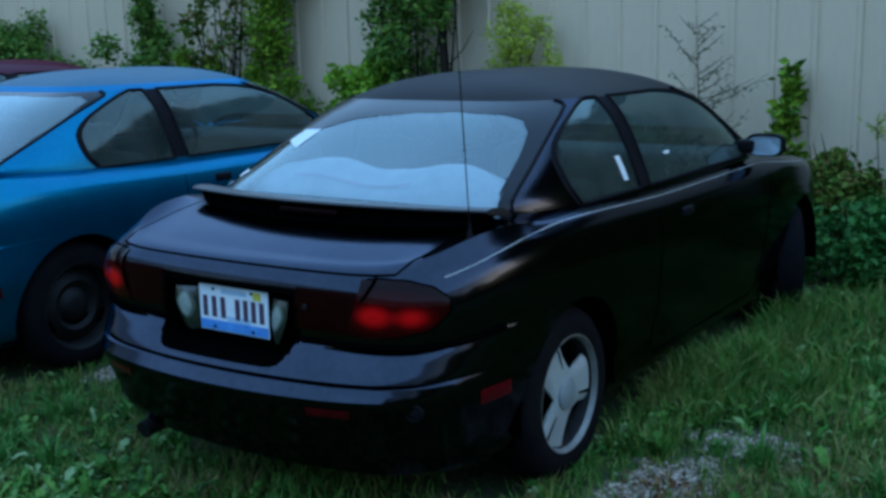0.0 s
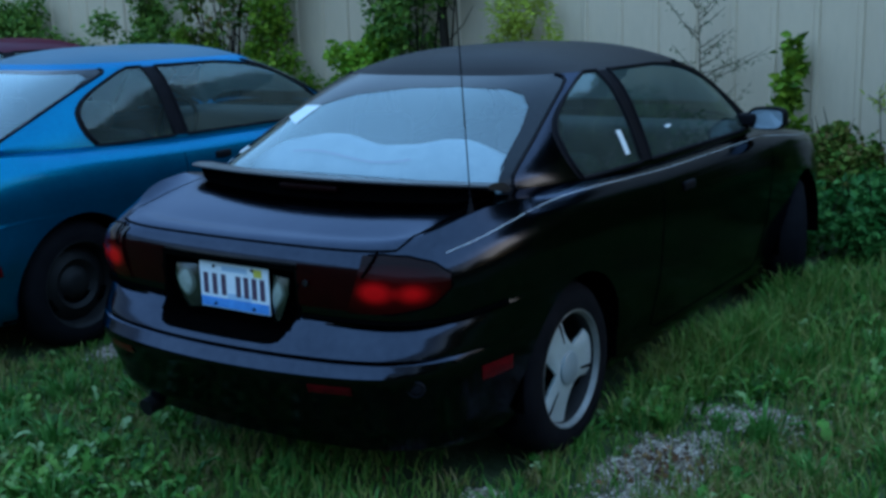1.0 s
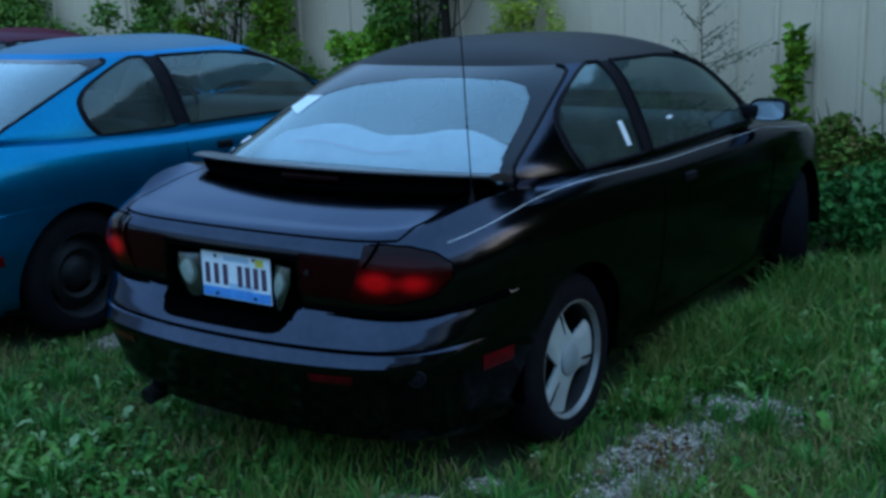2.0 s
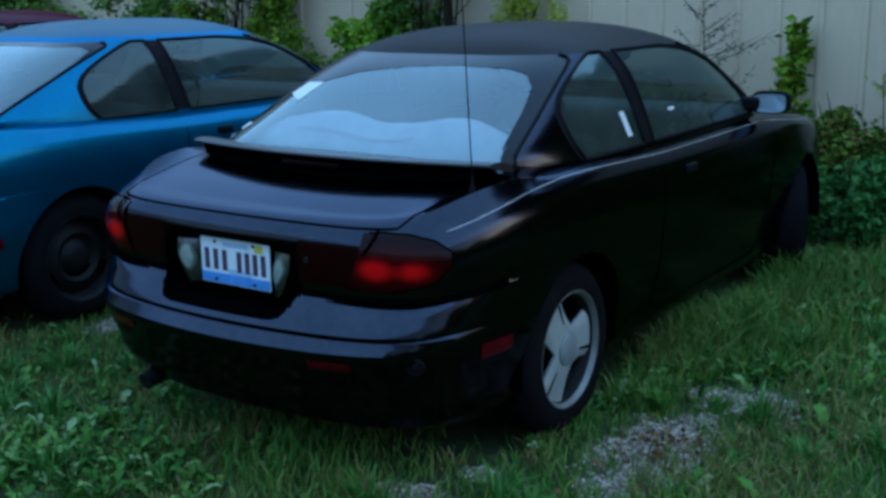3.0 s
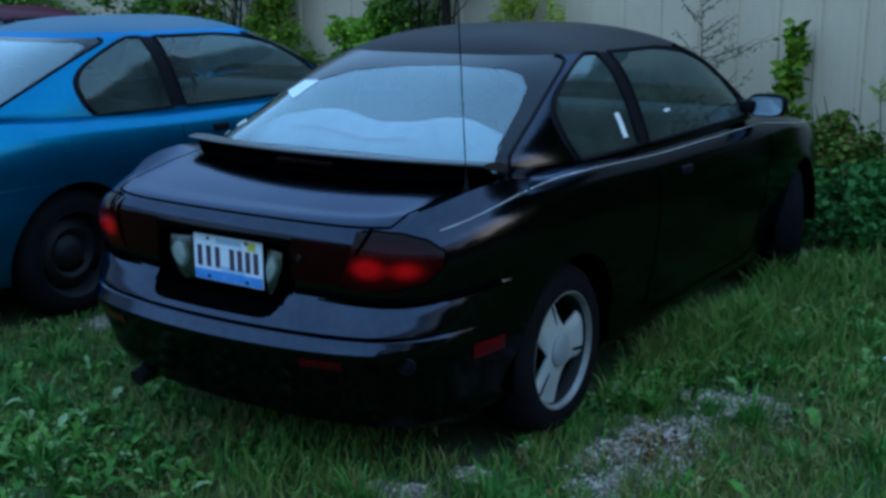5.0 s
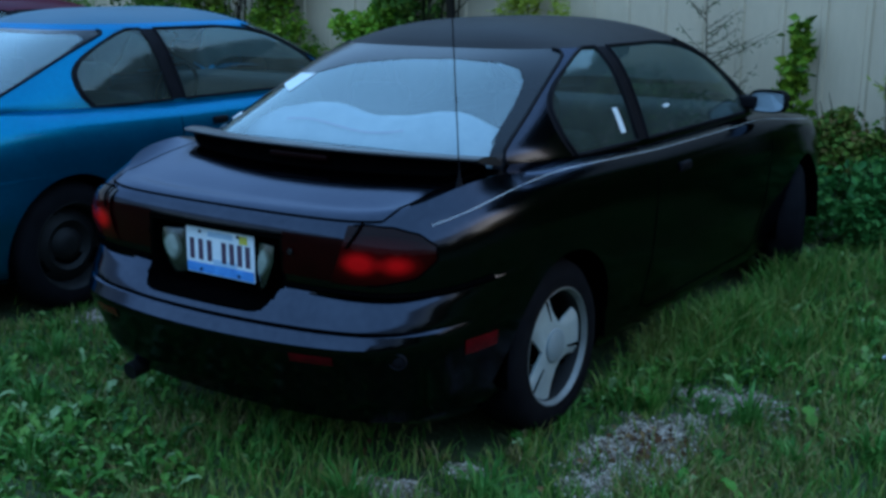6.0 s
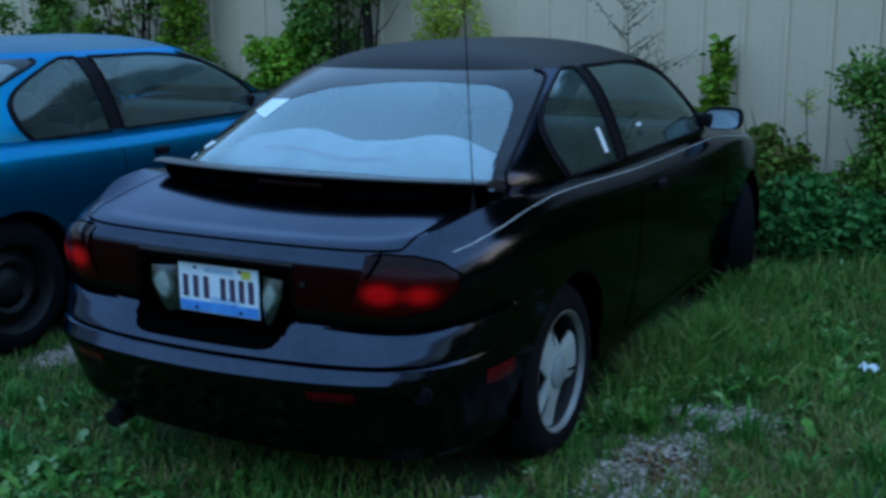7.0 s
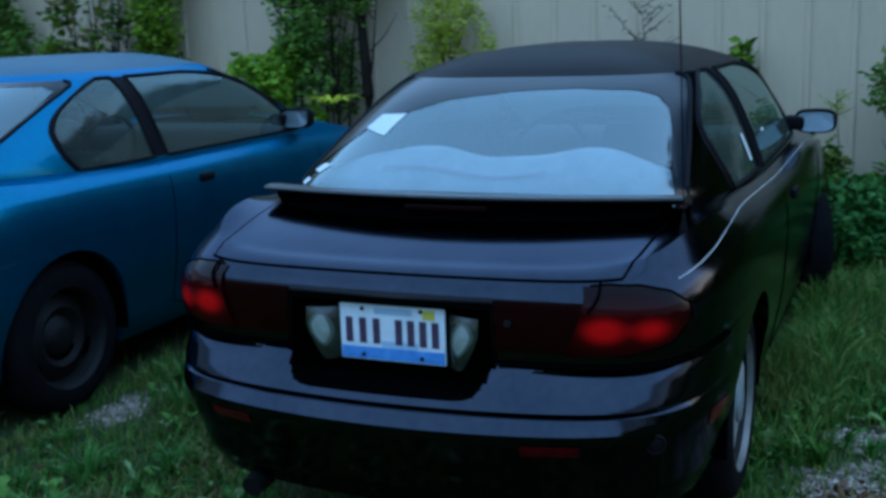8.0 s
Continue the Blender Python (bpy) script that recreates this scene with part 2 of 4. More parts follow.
def box(bm, x0, y0, z0, x1, y1, z1, bevel=0.0):
    r = bmesh.ops.create_cube(bm, size=1.0)
    for v in r["verts"]:
        v.co = Vector(((x0 + x1) / 2 + v.co.x * (x1 - x0), (y0 + y1) / 2 + v.co.y * (y1 - y0), (z0 + z1) / 2 + v.co.z * (z1 - z0)))
    if bevel:
        bmesh.ops.bevel(bm, geom=list({e for v in r["verts"] for e in v.link_edges}), offset=bevel, segments=3, profile=0.5, affect="EDGES")


def tube(bm, path, radius, sides=6, flat=1.0):
    """A round rod along a path; radius may be one number or one for each point."""
    path = [Vector(p) for p in path]
    rad = radius if isinstance(radius, (list, tuple)) else [radius] * len(path)
    rows = []
    for i, p in enumerate(path):
        d = (path[min(i + 1, len(path) - 1)] - path[max(i - 1, 0)]).normalized()
        side = d.cross(Vector((0, 0, 1)))
        side = side.normalized() if side.length > 1e-3 else Vector((1, 0, 0))
        up = side.cross(d)
        rows.append([p + rad[i] * (math.cos(a) * side + flat * math.sin(a) * up) for a in (2 * math.pi * k / sides for k in range(sides))])
    made = grid_mesh(bm, rows, close_u=True)
    bm.faces.new(made[0])
    bm.faces.new(list(reversed(made[-1])))


def lathe(bm, profile, centre, segments=48):
    """Turns (x, r) round the axle through centre, which runs along x."""
    cx, cy, cz = centre
    rows = [[(cx + x, cy + r * math.cos(a), cz + r * math.sin(a)) for a in (2 * math.pi * k / segments for k in range(segments))] for x, r in profile]
    grid_mesh(bm, rows, close_u=True)


# ---- the coupe's shape: plan outlines stacked by height ----
YC = 2.2


def quarter(phi, hw, yr, yf, nr, nf, bow):
    """A point of a plan outline; phi 0 at the tail, 90 degrees at the flank, 180 at the nose."""
    s, c = math.sin(phi), math.cos(phi)
    n = nr if c > 0 else nf
    r = (abs(s) ** n + abs(c) ** n) ** (-1 / n)
    x = hw * s * r
    y = YC - (YC - yr) * c * r if c > 0 else YC - (yf - YC) * c * r
    if c > 0:
        y += bow * (x / 0.8) ** 2 * min(1.0, c * r) ** 4
    return x, y


LOW = dict(
    z=(0.19, 0.23, 0.30, 0.335, 0.352, 0.362, 0.374, 0.40, 0.478, 0.497, 0.532, 0.540, 0.546, 0.555, 0.618, 0.632, 0.642, 0.67, 0.74, 0.80, 0.825, 0.845, 0.857, 0.865),
    hw=(0.745, 0.772, 0.792, 0.799, 0.802, 0.804, 0.807, 0.812, 0.828, 0.831, 0.835, 0.836, 0.836, 0.837, 0.841, 0.842, 0.843, 0.846, 0.846, 0.838, 0.829, 0.812, 0.792, 0.765),
    yr=(0.16, 0.06, 0.010, -0.002, -0.008, -0.011, -0.018, -0.030, -0.064, -0.066, -0.040, -0.022, -0.031, -0.025, 0.028, 0.046, 0.062, 0.060, 0.057, 0.060, 0.068, 0.086, 0.113, 0.148),
    yf=(4.30, 4.42, 4.50, 4.51, 4.515, 4.52, 4.525, 4.54, 4.55, 4.55, 4.55, 4.545, 4.54, 4.535, 4.53, 4.52, 4.51, 4.48, 4.44, 4.40, 4.38, 4.36, 4.34, 4.32),
)


ZD = np.arange(0.19, 0.8651, 0.0025)
HD = np.interp(ZD, LOW["z"], LOW["hw"])
for _ in range(90):
    HD[1:-1] = 0.25 * HD[:-2] + 0.5 * HD[1:-1] + 0.25 * HD[2:]


def half_width(z):
    return float(np.interp(z, ZD, HD))


YR = np.arange(0, 4.5501, 0.01)
RISE = np.interp(YR, (0, 0.15, 0.28, 0.4, 0.65, 1.0, 1.7, 2.8, 3.3, 4.0, 4.55), (0, 0, 0.022, 0.044, 0.067, 0.067, 0.050, 0.050, 0.03, -0.05, -0.2))
for _ in range(60):
    RISE[1:-1] = 0.25 * RISE[:-2] + 0.5 * RISE[1:-1] + 0.25 * RISE[2:]


def rise(y):
    return float(np.interp(y, YR, RISE))


def haunch(y):
    """How far the shoulder swells up towards the ends of the spoiler."""
    return float(np.interp(y, (0.15, 0.20, 0.27, 0.32, 0.38, 0.46, 0.57, 0.64, 0.70, 0.80, 0.9), (0, 0.002, 0.010, 0.019, 0.027, 0.032, 0.030, 0.023, 0.014, 0.004, 0)))


def pocket(x, z):
    """How far the number-plate pocket is sunk."""
    half = float(np.interp(z, (0.575, 0.581, 0.590, 0.606, 0.634, 0.645, 0.72), (0.205, 0.247, 0.263, 0.273, 0.287, 0.290, 0.286)))
    fx = min(1.0, max(0.0, (half - abs(x)) / 0.012))
    fz = min(1.0, max(0.0, (z - 0.574) / 0.008)) * min(1.0, max(0.0, (0.785 - z) / 0.02))
    return fx * fz


def tail_n(z):
    """Squareness of the tail's corners: rounder at the bumper."""
    return float(np.interp(z, (0.78, 0.865), (7.6, 7.0))) if z > 0.642 else 8.0


def tail_bow(z):
    """How far the tail curves forwards towards its corners."""
    return float(np.interp(z, (0.30, 0.50, 0.555, 0.632, 0.642), (0.13, 0.152, 0.128, 0.100, 0.05)))


def lower(phi, z, out=0.0):
    k = [half_width(z)] + [float(np.interp(z, LOW["z"], LOW[c])) for c in ("yr", "yf")]
    x, y = quarter(phi, k[0] + out, k[1] - out, k[2] + out, tail_n(z), 4.0, tail_bow(z))
    w = min(1.0, max(0.0, (z - 0.5) / 0.35))
    zz = z + w * rise(y) + max(0.0, (z - 0.852) / 0.013) * haunch(y)
    if y < 0.4:
        y += (0.125 - y) * pocket(x, z)
    return Vector((x, y, zz))


def phi_rear(x, z):
    """phi at a distance x from the middle of the tail."""
    a = min(0.9999, abs(x) / half_width(z))
    return math.atan2(a, (1 - a ** tail_n(z)) ** (1 / tail_n(z)))


def phi_side(y, z):
    yr, yf = (float(np.interp(z, LOW["z"], LOW[c])) for c in ("yr", "yf"))
    n = tail_n(z) if y < YC else 4.0
    b = (YC - y) / ((YC - yr) if y < YC else (yf - YC))
    b = max(-0.9999, min(0.9999, b))
    return math.atan2((1 - abs(b) ** n) ** (1 / n), b)


CAB = dict(
    z=(0.90, 0.94, 0.96, 0.98, 1.0, 1.05, 1.10, 1.15, 1.20, 1.24, 1.27, 1.30),
    hw=(0.748, 0.740, 0.734, 0.727, 0.721, 0.705, 0.687, 0.667, 0.645, 0.623, 0.601, 0.572),
    yr=(0.60, 0.54, 0.51, 0.50, 0.535, 0.64, 0.745, 0.845, 0.945, 1.03, 1.105, 1.20),
    yf=(3.38, 3.30, 3.26, 3.22, 3.18, 3.07, 2.97, 2.86, 2.75, 2.65, 2.56, 2.46),
)
TOP = 1.30
ZC = np.arange(0.90, 1.3001, 0.005)
SMOOTH = {}
for key in ("hw", "yr", "yf"):
    row = np.interp(ZC, CAB["z"], CAB[key])
    for _ in range(24):
        row[1:-1] = 0.25 * row[:-2] + 0.5 * row[1:-1] + 0.25 * row[2:]
    SMOOTH[key] = row


def cab(key, z):
    return float(np.interp(z, ZC, SMOOTH[key]))


def cab_n(z):
    """Squareness of the cabin's rear corners: rounder towards the roof."""
    return float(np.interp(z, (1.0, 1.25), (5.0, 4.2)))


def upper(phi, z, out=0.0):
    k = [cab(c, z) for c in ("hw", "yr", "yf")]
    x, y = quarter(phi, k[0] + out, k[1] - out, k[2] + out, cab_n(z), 5.0, 0.03)
    return Vector((x, y, z))


def cab_rear(x, z):
    hw = cab("hw", z)
    a = min(0.9999, abs(x) / hw)
    return math.atan2(a, (1 - a ** cab_n(z)) ** (1 / cab_n(z)))


def cab_side(y, z):
    yr, yf = cab("yr", z), cab("yf", z)
    n = cab_n(z) if y < YC else 5.0
    b = (YC - y) / ((YC - yr) if y < YC else (yf - YC))
    b = max(-0.9999, min(0.9999, b))
    return math.atan2((1 - abs(b) ** n) ** (1 / n), b)


def deck_height(y):
    return float(np.interp(y, (0.148, 0.20, 0.28, 0.45, 0.6, 0.8, 1.1, 3.1, 3.5, 4.0, 4.3, 4.5), (0.865, 0.877, 0.894, 0.924, 0.943, 0.955, 0.962, 1.0, 0.965, 0.87, 0.76, 0.68)))


def deck(phi, t):
    """The deck and the bonnet, from the shoulder (t 0) inwards to the middle (t 1)."""
    e = lower(phi, 0.865)
    ys = min(3.3, max(1.3, e.y))
    x, y = e.x * (1 - t), e.y + (ys - e.y) * t
    c = math.cos(phi)
    f = 1 - (1 - t) ** (3 + 30 * max(0.0, c) ** 2)
    return Vector((x, y, e.z + (deck_height(y) - e.z) * f))


def deck_at(x, y):
    """Height of the deck behind the rear window."""
    x, last = max(abs(x), 0.04), None
    for i in range(260):
        phi = 0.02 + 1.3 * i / 259
        e = lower(phi, 0.865)
        t = 1 - x / e.x
        if not 0 <= t <= 1:
            continue
        p = deck(phi, t)
        if last is None and p.y >= y:
            return p.z
        if last and (last.y - y) * (p.y - y) <= 0:
            return last.z + (p.z - last.z) * (y - last.y) / (p.y - last.y + 1e-9)
        last = p
    return last.z if last else 0.9


WHEEL_Y, WHEEL_Z, ARCH = (0.905, 3.55), 0.31, 0.35


def span(a, b, n):
    return [a + (b - a) * i / n for i in range(n + 1)]


def body_shell(paint, car):
    bm = bmesh.new()
    phis = span(0, 0.2, 40) + span(0.2, math.pi, 206)[1:]
    ring = phis + [2 * math.pi - p for p in reversed(phis[1:-1])]

    def at(f, p, v):
        q = f(p if p <= math.pi else 2 * math.pi - p, v)
        return q if p <= math.pi else Vector((-q.x, q.y, q.z))
    zs = []
    for a, b in zip(LOW["z"], LOW["z"][1:]):
        k = max(1, int(round((b - a) / (0.006 if 0.57 < a < 0.7 else 0.016))))
        zs += [a + (b - a) * i / k for i in range(k)]
    zs.append(LOW["z"][-1])
    rows = [[at(lower, p, z) for p in ring] for z in zs]
    rows += [[at(deck, p, t) for p in ring] for t in (0.02, 0.05, 0.1, 0.16, 0.23, 0.3, 0.38, 0.47, 0.56, 0.66, 0.76, 0.86, 0.94)]
    grid_mesh(bm, rows, close_u=True)
    # the cabin's opening and the plate's recess
    gone = []
    for f in bm.faces:
        c = f.calc_center_median()
        if c.y < 0.2 and c.z < 0.80 and max(pocket(v.co.x, v.co.z) for v in f.verts) > 0.0:
            gone.append(f)
        if c.z > 0.8 and 0.62 < c.y < 3.2:
            k = cab_side(c.y, 0.94)
            if abs(c.x) < upper(k, 0.94).x - 0.03:
                gone.append(f)
    bmesh.ops.delete(bm, geom=gone, context="FACES")
    # wheel arches
    for wy in WHEEL_Y:
        inside = [f for f in bm.faces if math.hypot(f.calc_center_median().y - wy, f.calc_center_median().z - WHEEL_Z) < ARCH and abs(f.calc_center_median().x) > 0.5]
        bmesh.ops.delete(bm, geom=inside, context="FACES")
        rim = [v for v in bm.verts if v.is_boundary and abs(v.co.x) > 0.5 and v.co.z < 0.75 and abs(math.hypot(v.co.y - wy, v.co.z - WHEEL_Z) - ARCH) < 0.035 and v.co.z > 0.2]
        for v in rim:
            d = Vector((0, v.co.y - wy, v.co.z - WHEEL_Z))
            k = ARCH / d.length
            v.co.y, v.co.z = wy + d.y * k, WHEEL_Z + d.z * k
        edges = [e for e in bm.edges if e.is_boundary and all(abs(math.hypot(v.co.y - wy, v.co.z - WHEEL_Z) - ARCH) < 0.004 for v in e.verts) and abs(e.verts[0].co.x) > 0.5]
        r = bmesh.ops.extrude_edge_only(bm, edges=edges)
        for v in r["geom"]:
            if isinstance(v, bmesh.types.BMVert):
                v.co.x *= 0.93
    body = part("body", bm, paint, car)
    body.data.set_sharp_from_angle(angle=radians(27))
    return body


def strip(bm, f, lo, hi, zs, steps, out=0.0, mirror=False):
    """A patch of the shape f between two phi bounds, row by row of z."""
    rows = []
    for z in zs:
        a, b = lo(z), hi(z)
        row = [f(a + (b - a) * i / steps, z, out) for i in range(steps + 1)]
        rows.append([Vector((-p.x, p.y, p.z)) for p in row] if mirror else row)
    grid_mesh(bm, rows)


WZ = span(0.945, 1.21, 10) + [1.23, 1.245, 1.258, 1.268, 1.277, 1.285, 1.291, 1.296, TOP]


def glass_x(z):
    """Half the width of the rear window."""
    return float(np.interp(z, (0.94, 1.0, 1.1, 1.2, 1.25, 1.28, 1.292, 1.30), (0.655, 0.637, 0.606, 0.571, 0.549, 0.529, 0.510, 0.486)))


def edge_q(z):
    return cab_side(float(np.interp(z, (0.94, 0.965, 1.0, 1.04, 1.08, 1.112, 1.15, 1.18, 1.22, 1.25, 1.275, 1.30), (1.115, 1.09, 1.066, 1.055, 1.06, 1.072, 1.115, 1.165, 1.25, 1.33, 1.40, 1.49))), z)


def edge_r(z):
    return edge_q(z) + (edge_b(z) - edge_q(z)) * 0.05


def edge_b(z):
    return cab_side(float(np.interp(z, (0.94, TOP), (1.61, 1.575))), z)


def edge_d(z):
    return cab_side(float(np.interp(z, (0.94, TOP), (1.70, 1.66))), z)


def edge_a(z):
    return cab_side(float(np.interp(z, (0.94, 0.99, 1.06, 1.14, 1.21, 1.25, 1.277, 1.292, 1.30), (2.88, 2.87, 2.80, 2.69, 2.55, 2.43, 2.31, 2.2, 2.08))), z)


def edge_w(z):
    return cab_side(cab("yf", z) - 0.17, z)


def cabin(paint, car, pillar, roof_paint):
    """Roof, pillars and panes."""
    bm = bmesh.new()
    n = 120
    ring = [2 * math.pi * i / n for i in range(n)]

    def at(p, z):
        q = upper(p if p <= math.pi else 2 * math.pi - p, z)
        return q if p <= math.pi else Vector((-q.x, q.y, q.z))
    rows = []
    for t in (0, 0.015, 0.04, 0.07, 0.11, 0.16, 0.23, 0.32, 0.43, 0.56, 0.7, 0.85):
        row = []
        for p in ring:
            e = at(p, TOP)
            ys = min(2.05, max(1.75, e.y))
            row.append(Vector((e.x * (1 - t), e.y + (ys - e.y) * t, TOP + 0.098 * (1 - (1 - t) ** 2.6))))
        rows.append(row)
    made = grid_mesh(bm, rows[4:], close_u=True)
    bm.faces.new(made[-1])
    part("roof", bm, roof_paint, car)
    bm = bmesh.new()
    grid_mesh(bm, rows[:5], close_u=True)
    part("roof_rail", bm, paint if paint is M_BLUE else roof_paint, car)
    bm = bmesh.new()
    grid_mesh(bm, [[at(p, z) for p in ring] for z in (0.88, 0.92, 0.945)], close_u=True)
    part("window_base", bm, paint, car)
    zero, pi = (lambda z: 0.0), (lambda z: math.pi)
    even = paint is not M_BLACK

    def pane_x(z):
        return glass_x(z) - (0.20 * (TOP - z) if even else 0.0)

    def edge_c(z):
        return cab_rear(pane_x(z), z)
    for flip in (False, True):
        for name, lo, hi, mat, k in (("rear_pillar", edge_c, edge_q, paint, 14), ("centre_pillar", edge_b, edge_d, pillar, 3), ("front_pillar", edge_a, edge_w, paint, 8)):
            bm = bmesh.new()
            strip(bm, upper, lo, hi, WZ, k, mirror=flip)
            part(name, bm, mat, car)
        bm = bmesh.new()
        strip(bm, upper, edge_q, edge_r, WZ, 3, mirror=flip)
        part("window_border", bm, M_TRIM, car)
        for name, lo, hi, k in (("quarter_window", edge_r, edge_b, 8), ("door_window", edge_d, edge_a, 12)):
            bm = bmesh.new()
            strip(bm, upper, lo, hi, WZ, k, out=-0.004, mirror=flip)
            pane = part(name, bm, M_SIDE, car)
            bm = bmesh.new()
            loop = [upper(lo(z), z) for z in WZ] + [upper(lo(TOP) + (hi(TOP) - lo(TOP)) * i / 10, TOP) for i in range(1, 10)]
            loop += [upper(hi(z), z) for z in reversed(WZ)] + [upper(lo(0.945) + (hi(0.945) - lo(0.945)) * i / 10, 0.945) for i in range(9, -1, -1)]
            tube(bm, [Vector((-p.x, p.y, p.z)) if flip else p for p in loop], 0.008, 6)
            part("window_seal", bm, M_TRIM, pane)
    for name, lo, hi, mat in (("rear_window", zero, edge_c, M_GLASS), ("windscreen", edge_w, pi, M_SIDE)):
        bm = bmesh.new()
        for flip in (False, True):
            strip(bm, upper, lo, hi, WZ, 20, out=-0.003, mirror=flip)
        bmesh.ops.remove_doubles(bm, verts=bm.verts, dist=1e-4)
        pane = part(name, bm, mat, car)
        pane.visible_shadow = False
        if name == "rear_window":
            # the dark border round the glass, reaching lower on the black car's left
            bm = bmesh.new()

            def on_pane(u, z):
                q = upper(cab_rear(u * pane_x(z), z), z, 0.0006)
                return (math.copysign(q.x, u), q.y, q.z)

            def foot(u):
                if even:
                    return float(np.interp(abs(u), (0, 0.88, 0.965, 0.98, 0.987, 1), (1.285, 1.282, 1.262, 1.20, 0.95, 0.95)))
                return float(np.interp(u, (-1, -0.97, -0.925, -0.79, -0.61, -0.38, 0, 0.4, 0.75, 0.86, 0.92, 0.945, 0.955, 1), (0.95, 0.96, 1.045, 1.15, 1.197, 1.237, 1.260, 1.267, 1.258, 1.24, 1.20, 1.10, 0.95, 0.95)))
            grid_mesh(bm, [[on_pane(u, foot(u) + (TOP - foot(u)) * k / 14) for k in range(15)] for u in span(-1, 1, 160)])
            part("window_border", bm, M_BORDER, pane, "dark border of the rear window")
        for flip in (False, True):
            bm = bmesh.new()
            e = hi if name == "rear_window" else lo
            tube(bm, [Vector((-q.x, q.y, q.z)) if flip else q for q in (upper(e(z), z, 0.001) for z in WZ)], 0.008, 6)
            part("window_seal", bm, M_TRIM, pane)


def line_on(bm, points, radius=0.004, flip=False):
    tube(bm, [Vector((-p.x, p.y, p.z)) if flip else p for p in points], radius, 5)


def wheel(car, y, side, alloy):
    """A wheel as a part of the car: tyre, rim, hub."""
    ox = side * 0.786
    s = side
    bm = bmesh.new()
    prof = [(0.0, 0.205), (0.012, 0.212), (0.016, 0.24), (0.010, 0.275), (-0.012, 0.30), (-0.04, 0.31), (-0.09, 0.312), (-0.14, 0.31), (-0.17, 0.30), (-0.19, 0.27), (-0.19, 0.21)]
    lathe(bm, [(s * x, r) for x, r in prof], (ox, y, WHEEL_Z))
    w = part("wheel", bm, M_RUBBER, car)
    bm = bmesh.new()
    lathe(bm, [(s * x, r) for x, r in ((0.0, 0.217), (0.010, 0.214), (0.012, 0.208), (0.008, 0.203), (-0.002, 0.200), (-0.006, 0.196))], (ox, y, WHEEL_Z))
    part("rim", bm, M_RIM if alloy else M_STEEL, w)
    # alloy wheels: barrel and disc coloured dark, as the shade behind the spokes
    bm = bmesh.new()
    lathe(bm, [(s * x, r) for x, r in ((-0.006, 0.196), (-0.03, 0.187), (-0.10, 0.178), (-0.18, 0.19))], (ox, y, WHEEL_Z))
    part("barrel", bm, M_STEEL, w)
    bm = bmesh.new()
    lathe(bm, [(s * -0.105, 0.19), (s * -0.10, 0.02), (s * -0.10, 0.0001)], (ox, y, WHEEL_Z), 24)
    part("brake_disc", bm, M_GAP_SHADE if alloy else M_STEEL, w)
    if alloy:
        for k in range(3):
            bm = bmesh.new()
            a0 = radians(124 + 120 * k)
            rows = []
            for i in range(17):
                r = 0.03 + 0.162 * i / 16
                half = float(np.interp(r, (0.03, 0.08, 0.10, 0.13, 0.16, 0.19), (1.047, 1.04, 0.78, 0.60, 0.52, 0.48)))
                row = []
                for j in range(9):
                    q = -1 + 2 * j / 8
                    a = a0 + q * half
                    x = -0.016 - 0.012 * abs(q) ** 6 * min(1.0, max(0.0, (r - 0.07) / 0.05)) + 0.014 * (1 - r / 0.2)
                    row.append((ox + s * x, y + r * math.cos(a), WHEEL_Z + r * math.sin(a)))
                rows.append(row)
            made = grid_mesh(bm, rows)
            r2 = bmesh.ops.extrude_edge_only(bm, edges=[e for e in bm.edges if e.is_boundary])
            for v in r2["geom"]:
                if isinstance(v, bmesh.types.BMVert):
                    v.co.x -= s * 0.008
            spoke = part("spoke", bm, M_ALLOY, w)
            bm = bmesh.new()
            rows = []
            for i in range(7):
                r = 0.098 + 0.090 * i / 6
                a = a0 - 0.34 + 0.05 * i / 6
                half = 0.0035 / r * (1 + 1.1 * i / 6)
                rows.append([(ox + s * (-0.0145 + 0.014 * (1 - r / 0.2)), y + r * math.cos(a + d), WHEEL_Z + r * math.sin(a + d)) for d in (-half, half)])
            grid_mesh(bm, rows)
            part("slot", bm, M_GAP_SHADE, spoke)
        bm = bmesh.new()
        lathe(bm, [(s * x, r) for x, r in ((-0.02, 0.062), (0.000, 0.060), (0.004, 0.054), (0.005, 0.0001))], (ox, y, WHEEL_Z), 32)
        part("hub_cap", bm, M_CAP, w)
    else:
        bm = bmesh.new()
        lathe(bm, [(s * x, r) for x, r in ((-0.06, 0.178), (-0.045, 0.15), (-0.03, 0.12), (-0.055, 0.085), (-0.03, 0.06), (-0.02, 0.035), (-0.02, 0.0001))], (ox, y, WHEEL_Z), 32)
        part("hub", bm, M_STEEL, w)
    return w


